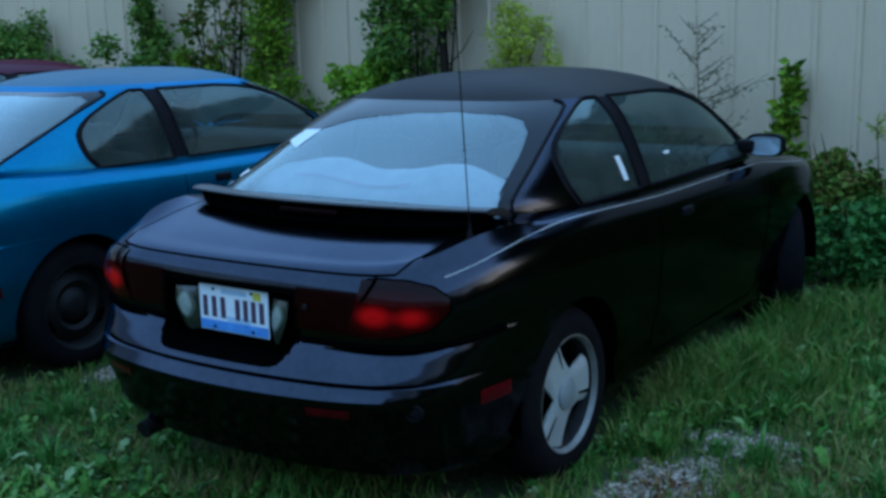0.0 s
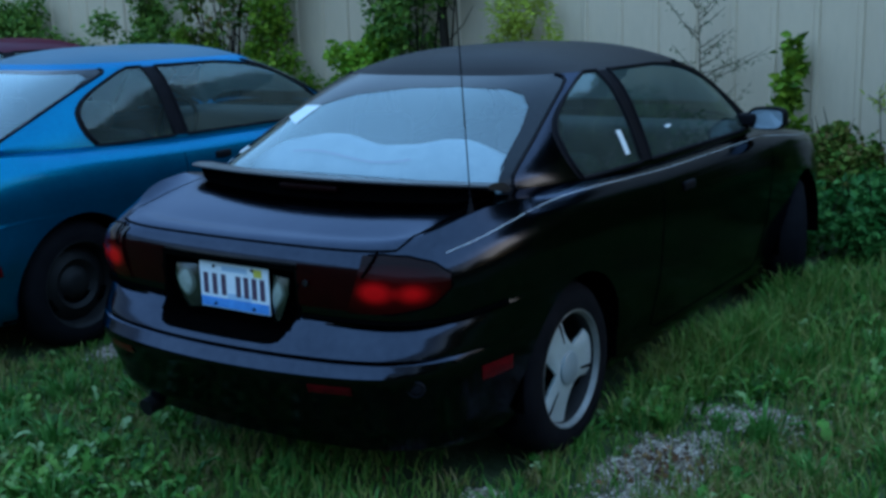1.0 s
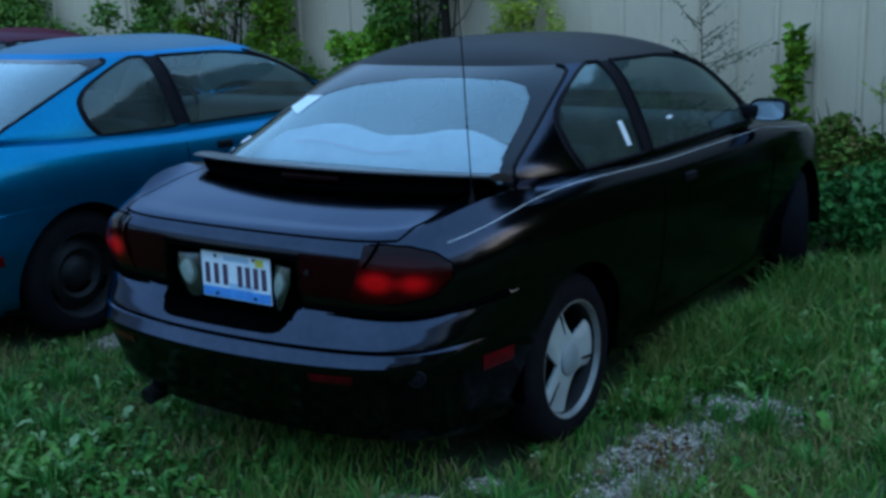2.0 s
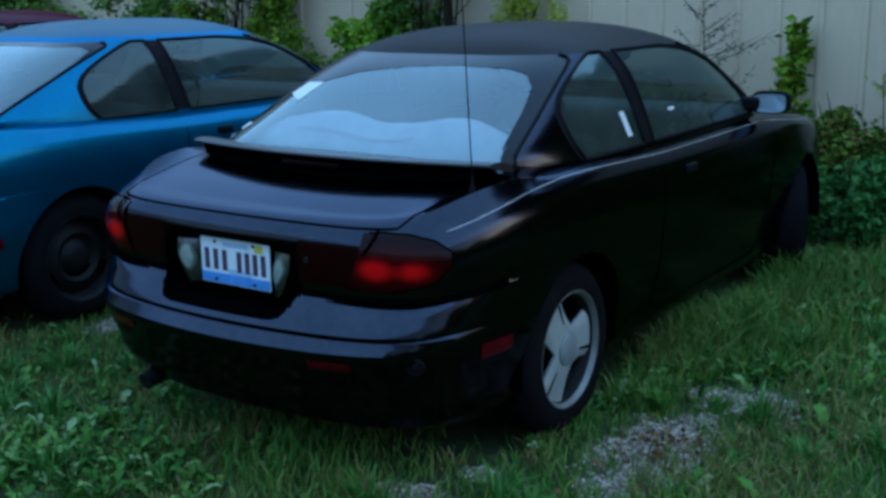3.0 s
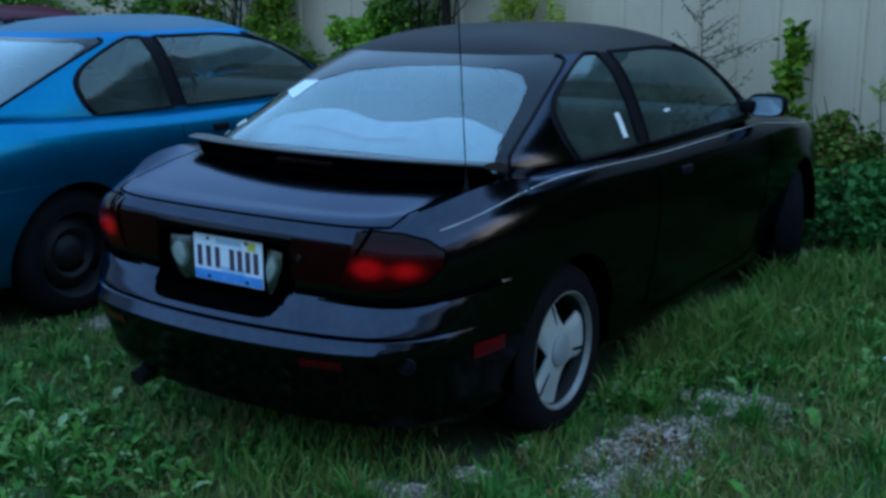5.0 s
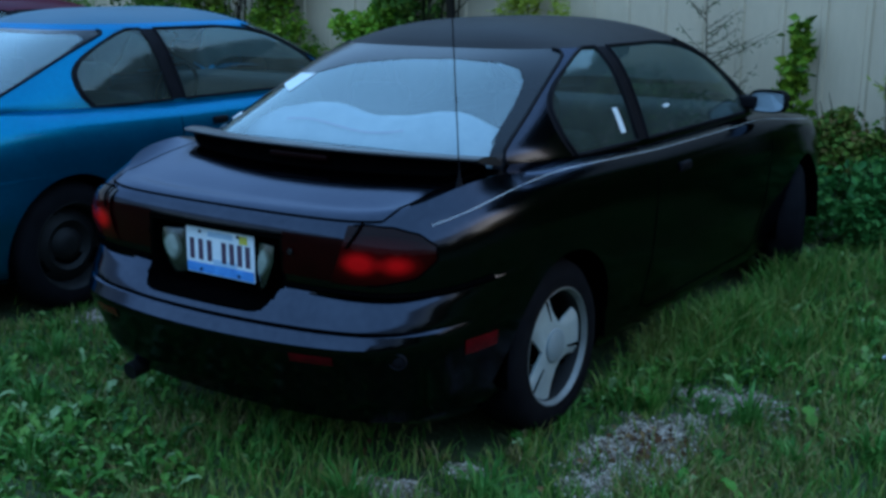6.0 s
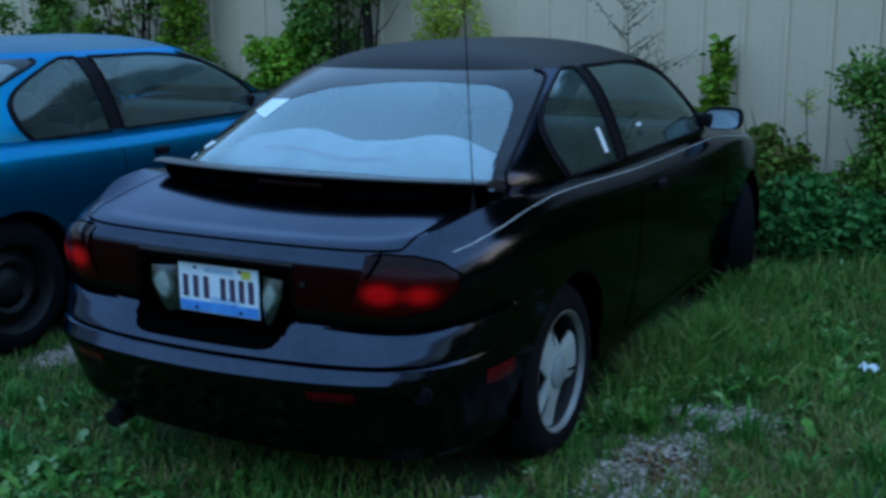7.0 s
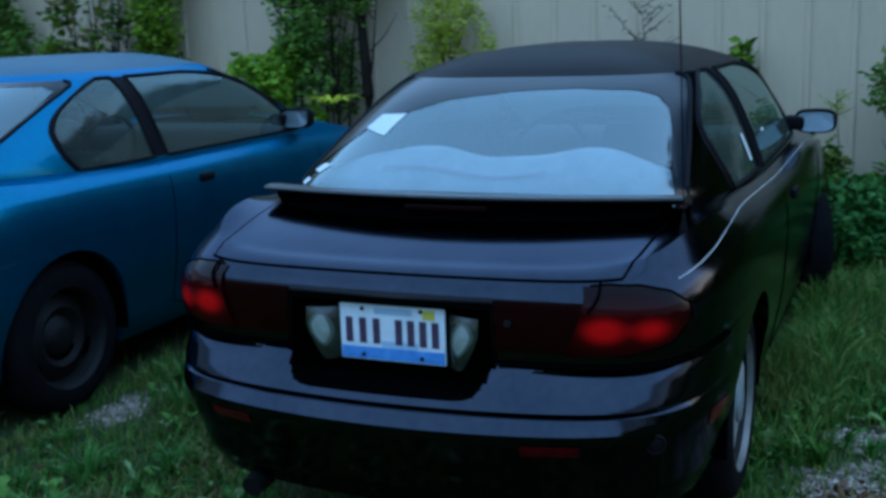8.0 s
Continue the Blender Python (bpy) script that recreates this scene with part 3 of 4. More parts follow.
def seats(car, cover):
    for x in (-0.36, 0.36):
        bm = bmesh.new()
        box(bm, x - 0.24, 1.75, 0.28, x + 0.24, 2.3, 0.5, 0.05)
        seat = part("front_seat", bm, M_CLOTH, car)
        bm = bmesh.new()
        box(bm, x - 0.23, 1.60, 0.45, x + 0.23, 1.76, 0.98, 0.06)
        for v in bm.verts:
            v.co.y -= (v.co.z - 0.45) * 0.35
        part("backrest", bm, M_CLOTH, seat)
        bm = bmesh.new()
        box(bm, x - 0.13, 1.34, 0.99, x + 0.13, 1.45, 1.13, 0.04)
        part("headrest", bm, M_CLOTH, seat)
    bm = bmesh.new()
    box(bm, -0.6, 0.85, 0.3, 0.6, 1.35, 0.5, 0.05)
    bench = part("rear_seat", bm, M_CLOTH, car)
    bm = bmesh.new()
    box(bm, -0.6, 0.84, 0.45, 0.6, 0.98, 0.99, 0.04)
    part("backrest", bm, M_CLOTH, bench)
    if cover:
        bm = bmesh.new()
        rows = []
        for i in range(61):
            x = -0.6 + 1.2 * i / 60
            top = 1.078 + 0.017 * math.cos((x - 0.33) * 2 * math.pi / 0.59) + 0.004 * math.sin(x * 23) - 0.06 * (abs(x) / 0.6) ** 6
            rows.append([(x, 0.74, 0.935), (x, 0.80, top - 0.075), (x, 0.85, top - 0.02), (x, 0.89, top), (x, 0.96, top - 0.008), (x, 1.02, top - 0.08), (x, 1.06, 0.6)])
        grid_mesh(bm, rows)
        part("seat_cover", bm, M_BLANKET, bench, "pale cloth cover over the rear seat")
        bm = bmesh.new()
        grid_mesh(bm, [[(x, 0.806 + 0.006 * k, 1.022 + 0.007 * k + 0.015 * math.cos((x - 0.33) * 10.65)) for k in range(2)] for x in span(-0.36, 0.2, 28)])
        part("pink_band", bm, M_PINK, bench)
    bm = bmesh.new()
    box(bm, -0.64, 0.56, 0.86, 0.64, 0.86, 0.92, 0.01)
    part("parcel_shelf", bm, M_CLOTH, car)
    bm = bmesh.new()
    box(bm, -0.66, 2.75, 0.6, 0.66, 3.2, 0.95, 0.06)
    part("dashboard", bm, M_CLOTH, car)
    bm = bmesh.new()
    ringp = [(-0.36 + 0.18 * math.cos(a), 2.62 + 0.07 * math.sin(a), 0.86 + 0.165 * math.sin(a)) for a in (2 * math.pi * k / 24 for k in range(25))]
    tube(bm, ringp, 0.014, 8)
    part("steering_wheel", bm, M_TRIM, car)
    bm = bmesh.new()
    box(bm, -0.74, 0.5, 0.2, 0.74, 3.9, 0.26, 0.0)
    part("underbody", bm, M_GAP_SHADE, car)


def door_mirror(car, paint, side):
    s = side
    bm = bmesh.new()
    rows = []
    for yy, k in ((2.83, 0.94), (2.823, 1.0), (2.855, 1.04), (2.895, 0.98), (2.935, 0.75), (2.95, 0.35)):
        rows.append([(s * (0.828 + 0.088 * k * math.copysign(abs(math.cos(a)) ** 0.55, math.cos(a))), yy, 0.998 + 0.053 * k * math.copysign(abs(math.sin(a)) ** 0.6, math.sin(a))) for a in (2 * math.pi * j / 28 for j in range(28))])
    made = grid_mesh(bm, rows, close_u=True)
    bm.faces.new(made[-1])
    m = part("door_mirror", bm, M_TRIM, car, "black door mirror")
    bm = bmesh.new()
    f = [(s * (0.828 + 0.080 * math.copysign(abs(math.cos(a)) ** 0.55, math.cos(a))), 2.827 + 0.018 * math.sin(a), 0.998 + 0.045 * math.copysign(abs(math.sin(a)) ** 0.6, math.sin(a))) for a in (2 * math.pi * j / 28 for j in range(28))]
    bm.faces.new([bm.verts.new(p) for p in f])
    part("mirror_glass", bm, M_MIRROR, m, smooth=False)
    bm = bmesh.new()
    box(bm, s * 0.69, 2.80, 0.94, s * 0.78, 2.92, 1.0, 0.015)
    for v in bm.verts:
        v.co.z += 0.02
    part("mirror_foot", bm, M_TRIM, m)
    if paint is M_BLUE:
        # set closer to the door on the blue car
        m.location = (-0.045 * s, -0.07, 0.012)


def rear_spoiler(car):
    """A raised lip across the boot: a thin blade over a hollow dark face, which bows backwards in the middle."""
    def station(u):
        return 0.67 * u, 0.466 + 0.110 * u * u, 1.002 - 0.003 * u * u
    bm = bmesh.new()
    rows = []
    for i in range(61):
        u = -1 + 2 * i / 60
        x, yt, zt = station(u)
        rows.append([(x, yt, zt), (x, yt - 0.005, zt - 0.005), (x, yt + 0.002, zt - 0.013), (x, yt + 0.04, zt - 0.022), (x * 0.99, 0.72, 0.955), (x * 0.99, 0.73, 0.965), (x, yt + 0.10, zt - 0.006), (x, yt + 0.04, zt + 0.003)])
    made = grid_mesh(bm, rows, close_u=True)
    bm.faces.new(made[0])
    bm.faces.new(list(reversed(made[-1])))
    wing = part("rear_spoiler", bm, M_LIP, car, "raised black rear spoiler")
    # face under the blade; the hollow's shade is put into its near-black colour
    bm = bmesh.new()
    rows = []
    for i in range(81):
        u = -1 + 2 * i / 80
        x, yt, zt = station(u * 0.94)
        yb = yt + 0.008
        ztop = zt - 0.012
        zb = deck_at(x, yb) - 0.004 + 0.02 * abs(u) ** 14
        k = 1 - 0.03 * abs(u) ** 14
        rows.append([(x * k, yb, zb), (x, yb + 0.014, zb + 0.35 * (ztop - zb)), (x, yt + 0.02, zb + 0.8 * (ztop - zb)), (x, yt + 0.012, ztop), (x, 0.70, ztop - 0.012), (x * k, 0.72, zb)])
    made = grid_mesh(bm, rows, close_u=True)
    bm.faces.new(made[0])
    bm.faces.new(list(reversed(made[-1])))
    part("spoiler_base", bm, M_GAP_SHADE, wing, "spoiler base, its hollow's shade coloured black")
    bm = bmesh.new()
    box(bm, -0.13, 0.468, 0.955, 0.13, 0.50, 0.975, 0.006)
    part("high_brake_lamp", bm, M_DULL, wing)


def coupe(name, paint, at, alloy, spoiler, stripe):
    """A two-door coupe; its parts hang from an empty on the ground under the tail."""
    car = new(name)
    body = body_shell(paint, car)
    shell = BVHTree.FromPolygons([v.co for v in body.data.vertices], [tuple(p.vertices) for p in body.data.polygons])
    cabin(paint, car, M_TRIM, M_FADED if paint is M_BLACK else M_BLUE_ROOF if paint is M_BLUE else paint)
    seats(car, spoiler)
    for side in (1, -1):
        for y in WHEEL_Y:
            w = wheel(car, y, side, alloy)
            if y > 2 and alloy:
                hub = Vector((side * 0.72, y, WHEEL_Z))
                w.matrix_basis = Matrix.Translation(hub) @ pose(0, 0, 0, 0, 0, 24) @ Matrix.Translation(-hub)
            bm = bmesh.new()
            rows = [[(side * x, y + ARCH * 1.0 * math.cos(a), WHEEL_Z + ARCH * math.sin(a)) for a in (math.pi * 1.1 * k / 20 - 0.16 for k in range(21))] for x in (0.80, 0.55)]
            made = grid_mesh(bm, rows)
            bm.faces.new(made[1])
            part("wheel_well", bm, M_GAP_SHADE, car)
        door_mirror(car, paint, side)
        # tail lamp, wrapped round the corner
        bm = bmesh.new()
        p1 = phi_side(0.20, 0.76)
        rows = []
        for j in range(9):
            v = j / 8
            row = []
            for i in range(25):
                u = i / 24
                zlo = float(np.interp(u, (0, 0.5, 0.85, 1), (0.674, 0.678, 0.698, 0.745)))
                zhi = float(np.interp(u, (0, 0.3, 0.6, 0.85, 1), (0.846, 0.848, 0.842, 0.822, 0.785)))
                pa = phi_rear(0.468 + 0.068 * v, 0.76)
                q = lower(pa + (p1 - pa) * u, zlo + (zhi - zlo) * v, 0.005 + 0.006 * math.sin(math.pi * v))
                row.append((side * q.x, q.y, q.z))
            rows.append(row)
        grid_mesh(bm, rows)
        rim = rows[-1][2:] + [row[-1] for row in reversed(rows[:-1])] + list(reversed(rows[0][10:-1]))
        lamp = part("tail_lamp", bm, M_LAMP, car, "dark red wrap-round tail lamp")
        bm = bmesh.new()
        tube(bm, rim, 0.0035, 5)
        part("lamp_gap", bm, M_GAP_SHADE, lamp)
        # bumper reflectors and side markers
        for (u0, u1, z0, z1, kind) in ((phi_rear(0.385, 0.445), phi_rear(0.525, 0.445), 0.440, 0.470, "reflector"), (phi_side(0.25, 0.46), phi_side(0.42, 0.46), 0.438, 0.49, "side_marker")):
            bm = bmesh.new()
            grid_mesh(bm, [[(side * q.x, q.y, q.z) for q in (lower(u0 + (u1 - u0) * i / 8, z, o) for i in range(9))] for z, o in ((z0, 0.002), (z0 + 0.01, 0.0035), (z1 - 0.01, 0.0035), (z1, 0.002))])
            part(kind, bm, M_REFLECTOR, car)
        # reversing lamp beside the plate
        def lens(u, v, lift=0.0):
            w = 0.086 * (0.45 + 0.60 * min(1.0, 1.5 * v) ** 0.7)
            swell = (math.sin(math.pi * min(1, 0.12 + 0.80 * u)) * math.sin(math.pi * (0.08 + 0.84 * v))) ** 0.7
            return (side * (0.158 + w * u), 0.112 - 0.03 * u - 0.03 * swell - lift, 0.612 + 0.142 * v)
        bm = bmesh.new()
        grid_mesh(bm, [[lens(u, v) for u in span(0, 1, 12)] for v in span(0, 1, 12)])
        lamp = part("reversing_lamp", bm, M_CLEAR, car, "cloudy clear reversing lamp")
        # the glow in the middle of the lens, painted as two paler discs
        for k, (name, mat) in enumerate((("lens_spot_rim", M_SPOT_DIM), ("lens_spot_core", M_SPOT))):
            bm = bmesh.new()
            ru, rv = (0.34, 0.24)[k], (0.33, 0.27)[k]
            rows = [[lens(0.52 + ru * r * math.cos(a) * (1 + 0.15 * math.sin(2 * a + 1)), 0.60 + rv * r * math.sin(a), 0.001 + 0.001 * k) for a in (2 * math.pi * q / 24 for q in range(24))] for r in (0.05, 0.4, 0.75, 1.0)]
            made = grid_mesh(bm, rows, close_u=True)
            bm.faces.new(made[0])
            part(name, bm, mat, lamp)
        # door outline and handle
        bm = bmesh.new()
        door = [lower(phi_side(1.58, z), z, 0.0005) for z in span(0.86, 0.30, 12)]
        door += [lower(phi_side(y, 0.27), 0.27, 0.0005) for y in span(1.66, 2.80, 12)]
        door += [lower(phi_side(y, z), z, 0.0005) for z, y in zip(span(0.30, 0.86, 12), span(2.86, 2.92, 12))]
        line_on(bm, door, 0.0025, side < 0)
        part("door_gap", bm, M_GAP_SHADE, car)
        bm = bmesh.new()
        h = lower(phi_side(1.86, 0.785), 0.785)
        box(bm, side * (h.x - 0.012), 1.79, h.z - 0.020, side * (h.x + 0.012), 1.90, h.z + 0.020, 0.011)
        part("door_handle", bm, M_TRIM, car)
        if stripe and side > 0:
            bm = bmesh.new()
            ys = np.arange(0.22, 4.101, 0.02)
            zs = np.interp(ys, (0.22, 0.4, 0.63, 0.85, 1.07, 1.7, 2.3, 2.9, 4.1), (0.850, 0.885, 0.917, 0.927, 0.925, 0.906, 0.906, 0.907, 0.79))
            for _ in range(14):
                zs[1:-1] = 0.25 * zs[:-2] + 0.5 * zs[1:-1] + 0.25 * zs[2:]
            pts = []
            for y, z in zip(ys.tolist(), zs.tolist()):
                # the level of the skin at which it stands z high
                lo, hi = 0.70, 0.865
                for _ in range(24):
                    mid = 0.5 * (lo + hi)
                    lo, hi = (mid, hi) if lower(phi_side(y, mid), mid).z < z else (lo, mid)
                pts.append(lower(phi_side(y, lo), lo, 0.002))
            for _ in range(10):
                pts = [pts[0]] + [0.25 * a + 0.5 * b + 0.25 * c for a, b, c in zip(pts, pts[1:], pts[2:])] + [pts[-1]]
            line_on(bm, pts, 0.0009, side < 0)
            part("pinstripe", bm, M_STRIPE, car, "thin pale pinstripe")
    # boot lid outline
    bm = bmesh.new()
    def on_lid(x, y):
        return shell.ray_cast(Vector((x, y, 1.2)), Vector((0, 0, -1)))[0] + Vector((0, 0, 0.0008))
    back = [lower(phi_rear(x, 0.852), 0.852).y for x in span(0, 0.64, 32)]

    def lid_back(x):
        return float(np.interp(abs(x), span(0, 0.64, 32), back))
    line_on(bm, [on_lid(x, lid_back(x)) for x in span(-0.598, 0.598, 60)], 0.0045)
    for s in (1, -1):
        y0 = lid_back(0.598)
        line_on(bm, [on_lid(s * (0.598 + 0.042 * k ** 0.8), y0 + 0.003 + (0.625 - y0) * k) for k in span(0, 1, 26)], 0.0035 if s > 0 else 0.0012)
        line_on(bm, [Vector((s * q.x, q.y, q.z)) for q in (lower(phi_rear(0.548 - 0.05 * i / 8, 0.85), 0.855 - 0.066 * i / 8, 0.0135) for i in range(9))], 0.004)
    part("boot_gap", bm, M_GAP_SHADE, car)
    a, b = phi_rear(0.305, 0.645), phi_side(0.42, 0.645)
    for s in (1, -1):
        bm = bmesh.new()
        line_on(bm, [lower(a + (b - a) * k, 0.646, 0.001) for k in span(0, 1, 40)], 0.010, s < 0)
        part("bumper_gap", bm, M_GAP_SHADE, car)
    # dark red filler panels between lamps and plate
    for s in (1, -1):
        bm = bmesh.new()
        p0, p1 = phi_rear(0.295, 0.75), phi_rear(0.532, 0.75)
        grid_mesh(bm, [[(s * q.x, q.y, q.z) for q in (lower(p0 + (p1 - p0) * i / 10, z, o) for i in range(11))] for z, o in ((0.680, 0.002), (0.70, 0.003), (0.78, 0.003), (0.81, 0.002))])
        part("filler_panel", bm, M_SMOKE, car)
    # lining of the plate's recess; its near-black colour carries the shade in there
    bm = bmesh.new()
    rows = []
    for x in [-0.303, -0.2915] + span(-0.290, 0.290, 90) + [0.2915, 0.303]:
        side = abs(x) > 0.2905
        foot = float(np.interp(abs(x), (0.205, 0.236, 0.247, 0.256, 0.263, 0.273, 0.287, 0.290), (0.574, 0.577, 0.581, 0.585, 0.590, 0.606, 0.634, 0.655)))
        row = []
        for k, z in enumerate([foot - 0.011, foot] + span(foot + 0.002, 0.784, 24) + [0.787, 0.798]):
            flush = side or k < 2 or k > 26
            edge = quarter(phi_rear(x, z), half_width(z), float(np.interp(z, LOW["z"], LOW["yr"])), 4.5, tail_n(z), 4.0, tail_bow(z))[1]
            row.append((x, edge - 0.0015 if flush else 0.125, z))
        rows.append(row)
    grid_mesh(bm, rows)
    part("plate_pocket", bm, M_GAP_SHADE, car, "recess round the plate, its shade coloured black")
    bm = bmesh.new()
    tube(bm, [(-0.44, 0.45, 0.25), (-0.45, 0.20, 0.225), (-0.46, 0.09, 0.21), (-0.46, 0.07, 0.205)], 0.032, 14)
    part("exhaust_pipe", bm, M_STEEL, car)
    q = lower(phi_rear(0.69, 0.46), 0.46, 0.002)
    for profile, mat, name in (([(-0.004, 0.026), (0.003, 0.026), (0.006, 0.023), (0.001, 0.020)], M_TRIM, "bumper_ring"), ([(0.001, 0.018), (0.003, 0.012), (0.003, 0.0001)], M_TRIM, "bumper_cap")):
        bm = bmesh.new()
        lathe(bm, profile, (0, 0, 0), 20)
        for v in bm.verts:
            v.co = Vector((q.x + v.co.y + 0.45 * v.co.x, q.y - v.co.x + 0.45 * v.co.y, q.z + v.co.z))
        part(name, bm, mat, car)
    bm = bmesh.new()
    lathe(bm, [(0, 0.010), (0.004, 0.009), (0.004, 0.0001)], (0, 0, 0), 16)
    for v in bm.verts:
        v.co = Vector((0.335 + v.co.y, 0.055 - v.co.x, 0.755 + v.co.z))
    part("boot_lock", bm, M_STEEL, car)
    # number plate with its print as plain bars
    bm = bmesh.new()
    box(bm, -0.1525, 0.088, 0.618, 0.1525, 0.092, 0.770, 0.003)
    plate = part("number_plate", bm, M_PLATE, car, "white and blue number plate")

    def flat(name, x0, z0, x1, z1, mat, y=0.0865):
        b = bmesh.new()
        box(b, x0, y, z0, x1, 0.0885, z1)
        part(name, b, mat, plate, smooth=False)
    flat("blue_band", -0.1495, 0.621, 0.1495, 0.653, M_PLATE_BLUE)
    flat("pale_band", -0.03, 0.653, 0.075, 0.672, M_PLATE_PALE, 0.0868)
    flat("pale_print", -0.05, 0.745, 0.06, 0.762, M_PLATE_PALE)
    flat("sticker", 0.09, 0.738, 0.125, 0.764, M_YELLOW)
    for x in (-0.135, -0.095, -0.055, 0.01, 0.045, 0.08, 0.115):
        flat("bar", x, 0.664, x + 0.020, 0.733, M_PLATE_DARK, 0.0862)
    for x, z in ((-0.085, 0.758), (0.085, 0.760), (-0.085, 0.632), (0.085, 0.632)):
        b = bmesh.new()
        lathe(b, [(0, 0.006), (0.003, 0.005), (0.003, 0.0001)], (0, 0, 0), 10)
        for v in b.verts:
            v.co = Vector((x + v.co.y, 0.0862 - v.co.x, z + v.co.z))
        part("bolt", b, M_STEEL, plate)
    if spoiler:
        rear_spoiler(car)
    if spoiler:
        bm = bmesh.new()
        base = Vector((0.698, 0.425, deck_at(0.698, 0.425) + 0.004))
        tube(bm, [base + Vector((0, 0, z)) for z in (-0.02, 0.0, 0.015, 0.03, 0.045)], [0.013, 0.011, 0.008, 0.005, 0.003], 10)
        ant = part("aerial", bm, M_TRIM, car, "thin black whip aerial")
        bm = bmesh.new()
        tube(bm, [base + Vector((-0.012 * k, -0.055 * k, 0.03 + 0.84 * k)) for k in span(0, 1, 8)], 0.0021, 6)
        part("mast", bm, M_TRIM, ant)

        def on_glass(x, z, out=0.001):
            q = upper(cab_rear(x, z), z, out)
            return (math.copysign(q.x, x), q.y, q.z)
        for name, (x0, z0), (x1, z1), (x2, z2), (x3, z3) in (("paper_sticker", (-0.470, 1.152), (-0.365, 1.135), (-0.335, 1.197), (-0.440, 1.192)), ("small_sticker", (-0.575, 1.030), (-0.53, 1.030), (-0.50, 1.052), (-0.545, 1.052)), ("small_sticker", (-0.60, 0.995), (-0.565, 0.995), (-0.55, 1.012), (-0.585, 1.012))):
            bm = bmesh.new()
            grid_mesh(bm, [[on_glass((x0 + (x1 - x0) * i / 6) * (1 - v) + (x3 + (x2 - x3) * i / 6) * v, (z0 + (z1 - z0) * i / 6) * (1 - v) + (z3 + (z2 - z3) * i / 6) * v) for i in range(7)] for v in span(0, 1, 5)])
            part(name, bm, M_PAPER, car, "white paper sticker on the rear window")
        bm = bmesh.new()
        grid_mesh(bm, [[upper(cab_side(1.90 + 0.075 * u, z), z, 0.001) for z in (1.053 - 0.009 * math.sin(math.pi * u) ** 0.6, 1.053 + 0.006 * math.sin(math.pi * u) ** 0.6)] for u in span(0, 1, 8)])
        part("glass_mark", bm, M_PAPER, car, "small white mark on the door glass")
        bm = bmesh.new()
        rows = []
        for k in span(0, 1, 5):
            z, y = 1.081 - 0.095 * k, 1.466 + 0.023 * k
            rows.append([upper(cab_side(y + d, z), z, 0.001) for d in (0, 0.02, 0.04)])
        grid_mesh(bm, rows)
        part("strip_sticker", bm, M_PAPER, car, "white strip on the quarter window")
    car.matrix_basis = at
    return car




# ---- ground ----
def bumpy(x, y):
    return 0.025 * noise.noise((x * 0.9, y * 0.9, 1.3)) + 0.012 * noise.noise((x * 3.1, y * 3.1, 5.1)) - 0.01


def gravel_amount(x, y):
    """1 in the middle of the bare gravel patches."""
    g = 0.0
    for cx, cy, rx, ry in ((1.11, 0.92, 0.19, 0.36), (1.24, 1.50, 0.27, 0.12), (0.62, 0.20, 0.14, 0.06), (0.70, 0.47, 0.08, 0.06), (-1.68, 1.0, 0.12, 0.2)):
        d = math.hypot((x - cx) / rx, (y - cy) / ry) + 0.7 * noise.noise((x * 4.5, y * 4.5, 9.0)) + 0.5 * noise.noise((x * 13, y * 13, 4.0))
        g = max(g, min(1.0, max(0.0, (1.2 - d) / 0.7)))
    return g


axis_x = [-400, -120, -40, -16] + span(-9, 6, 110) + [12, 40, 120, 400]
axis_y = [-400, -120, -40, -14] + span(-6, 6, 100) + [12, 40, 120, 400]
bm = bmesh.new()
grid_mesh(bm, [[(x, y, bumpy(x, y) if abs(x) < 20 and abs(y) < 20 else 0.0) for x in axis_x] for y in axis_y])
tagged(link("ground", bm, M_GROUND), "damp earth with turf and thin weeds", "ground", kind="structure")

# ---- fence of ribbed steel sheets ----
FENCE_Y = 5.74
fence = tagged(new("wall_fence"), "tall pale ribbed steel sheet wall", "wall", kind="structure")
RIB, SHEET = 0.305, 0.915


def sheet_mesh():
    """One sheet: flat pans with a raised rib at each seam and two between."""
    prof = []
    for k in range(3):
        x = k * RIB
        prof += [(x, 0.0), (x + 0.010, -0.016), (x + 0.040, -0.016), (x + 0.052, 0.0)]
    prof.append((SHEET + 0.004, 0.0))
    bm = bmesh.new()
    zs = (0.0, 0.8, 1.6, 2.4, 3.2)
    grid_mesh(bm, [[(x, y, z) for x, y in prof] for z in zs])
    grid_mesh(bm, [[(x, y + 0.03, z) for x, y in prof] for z in zs])
    me = bpy.data.meshes.new("sheet")
    bmesh.ops.recalc_face_normals(bm, faces=bm.faces)
    bm.to_mesh(me)
    bm.free()
    me.materials.append(M_FENCE)
    return me


sheet = sheet_mesh()
for i in range(-22, 5):
    ob = new("sheet", sheet)
    ob.parent = fence
    ob.location = (i * SHEET + 0.205, FENCE_Y + 0.004 * (i % 2), 0.0)

# ---- cars ----
tagged(coupe("black_coupe", M_BLACK, pose(0, 0, 0), True, True, True), "black two-door coupe with rear spoiler and silver wheels on grass", "car", "parked cars")
tagged(coupe("blue_coupe", M_BLUE, pose(-2.61, -0.02, 0.005), False, False, False), "bright blue two-door coupe with dark steel wheels", "car", "parked cars")
tagged(coupe("maroon_coupe", M_RED, pose(-5.70, 1.3, 0.02), False, False, False), "maroon two-door car parked beyond the blue one", "car", "parked cars")


# ---- plants ----
rng = np.random.default_rng(7)


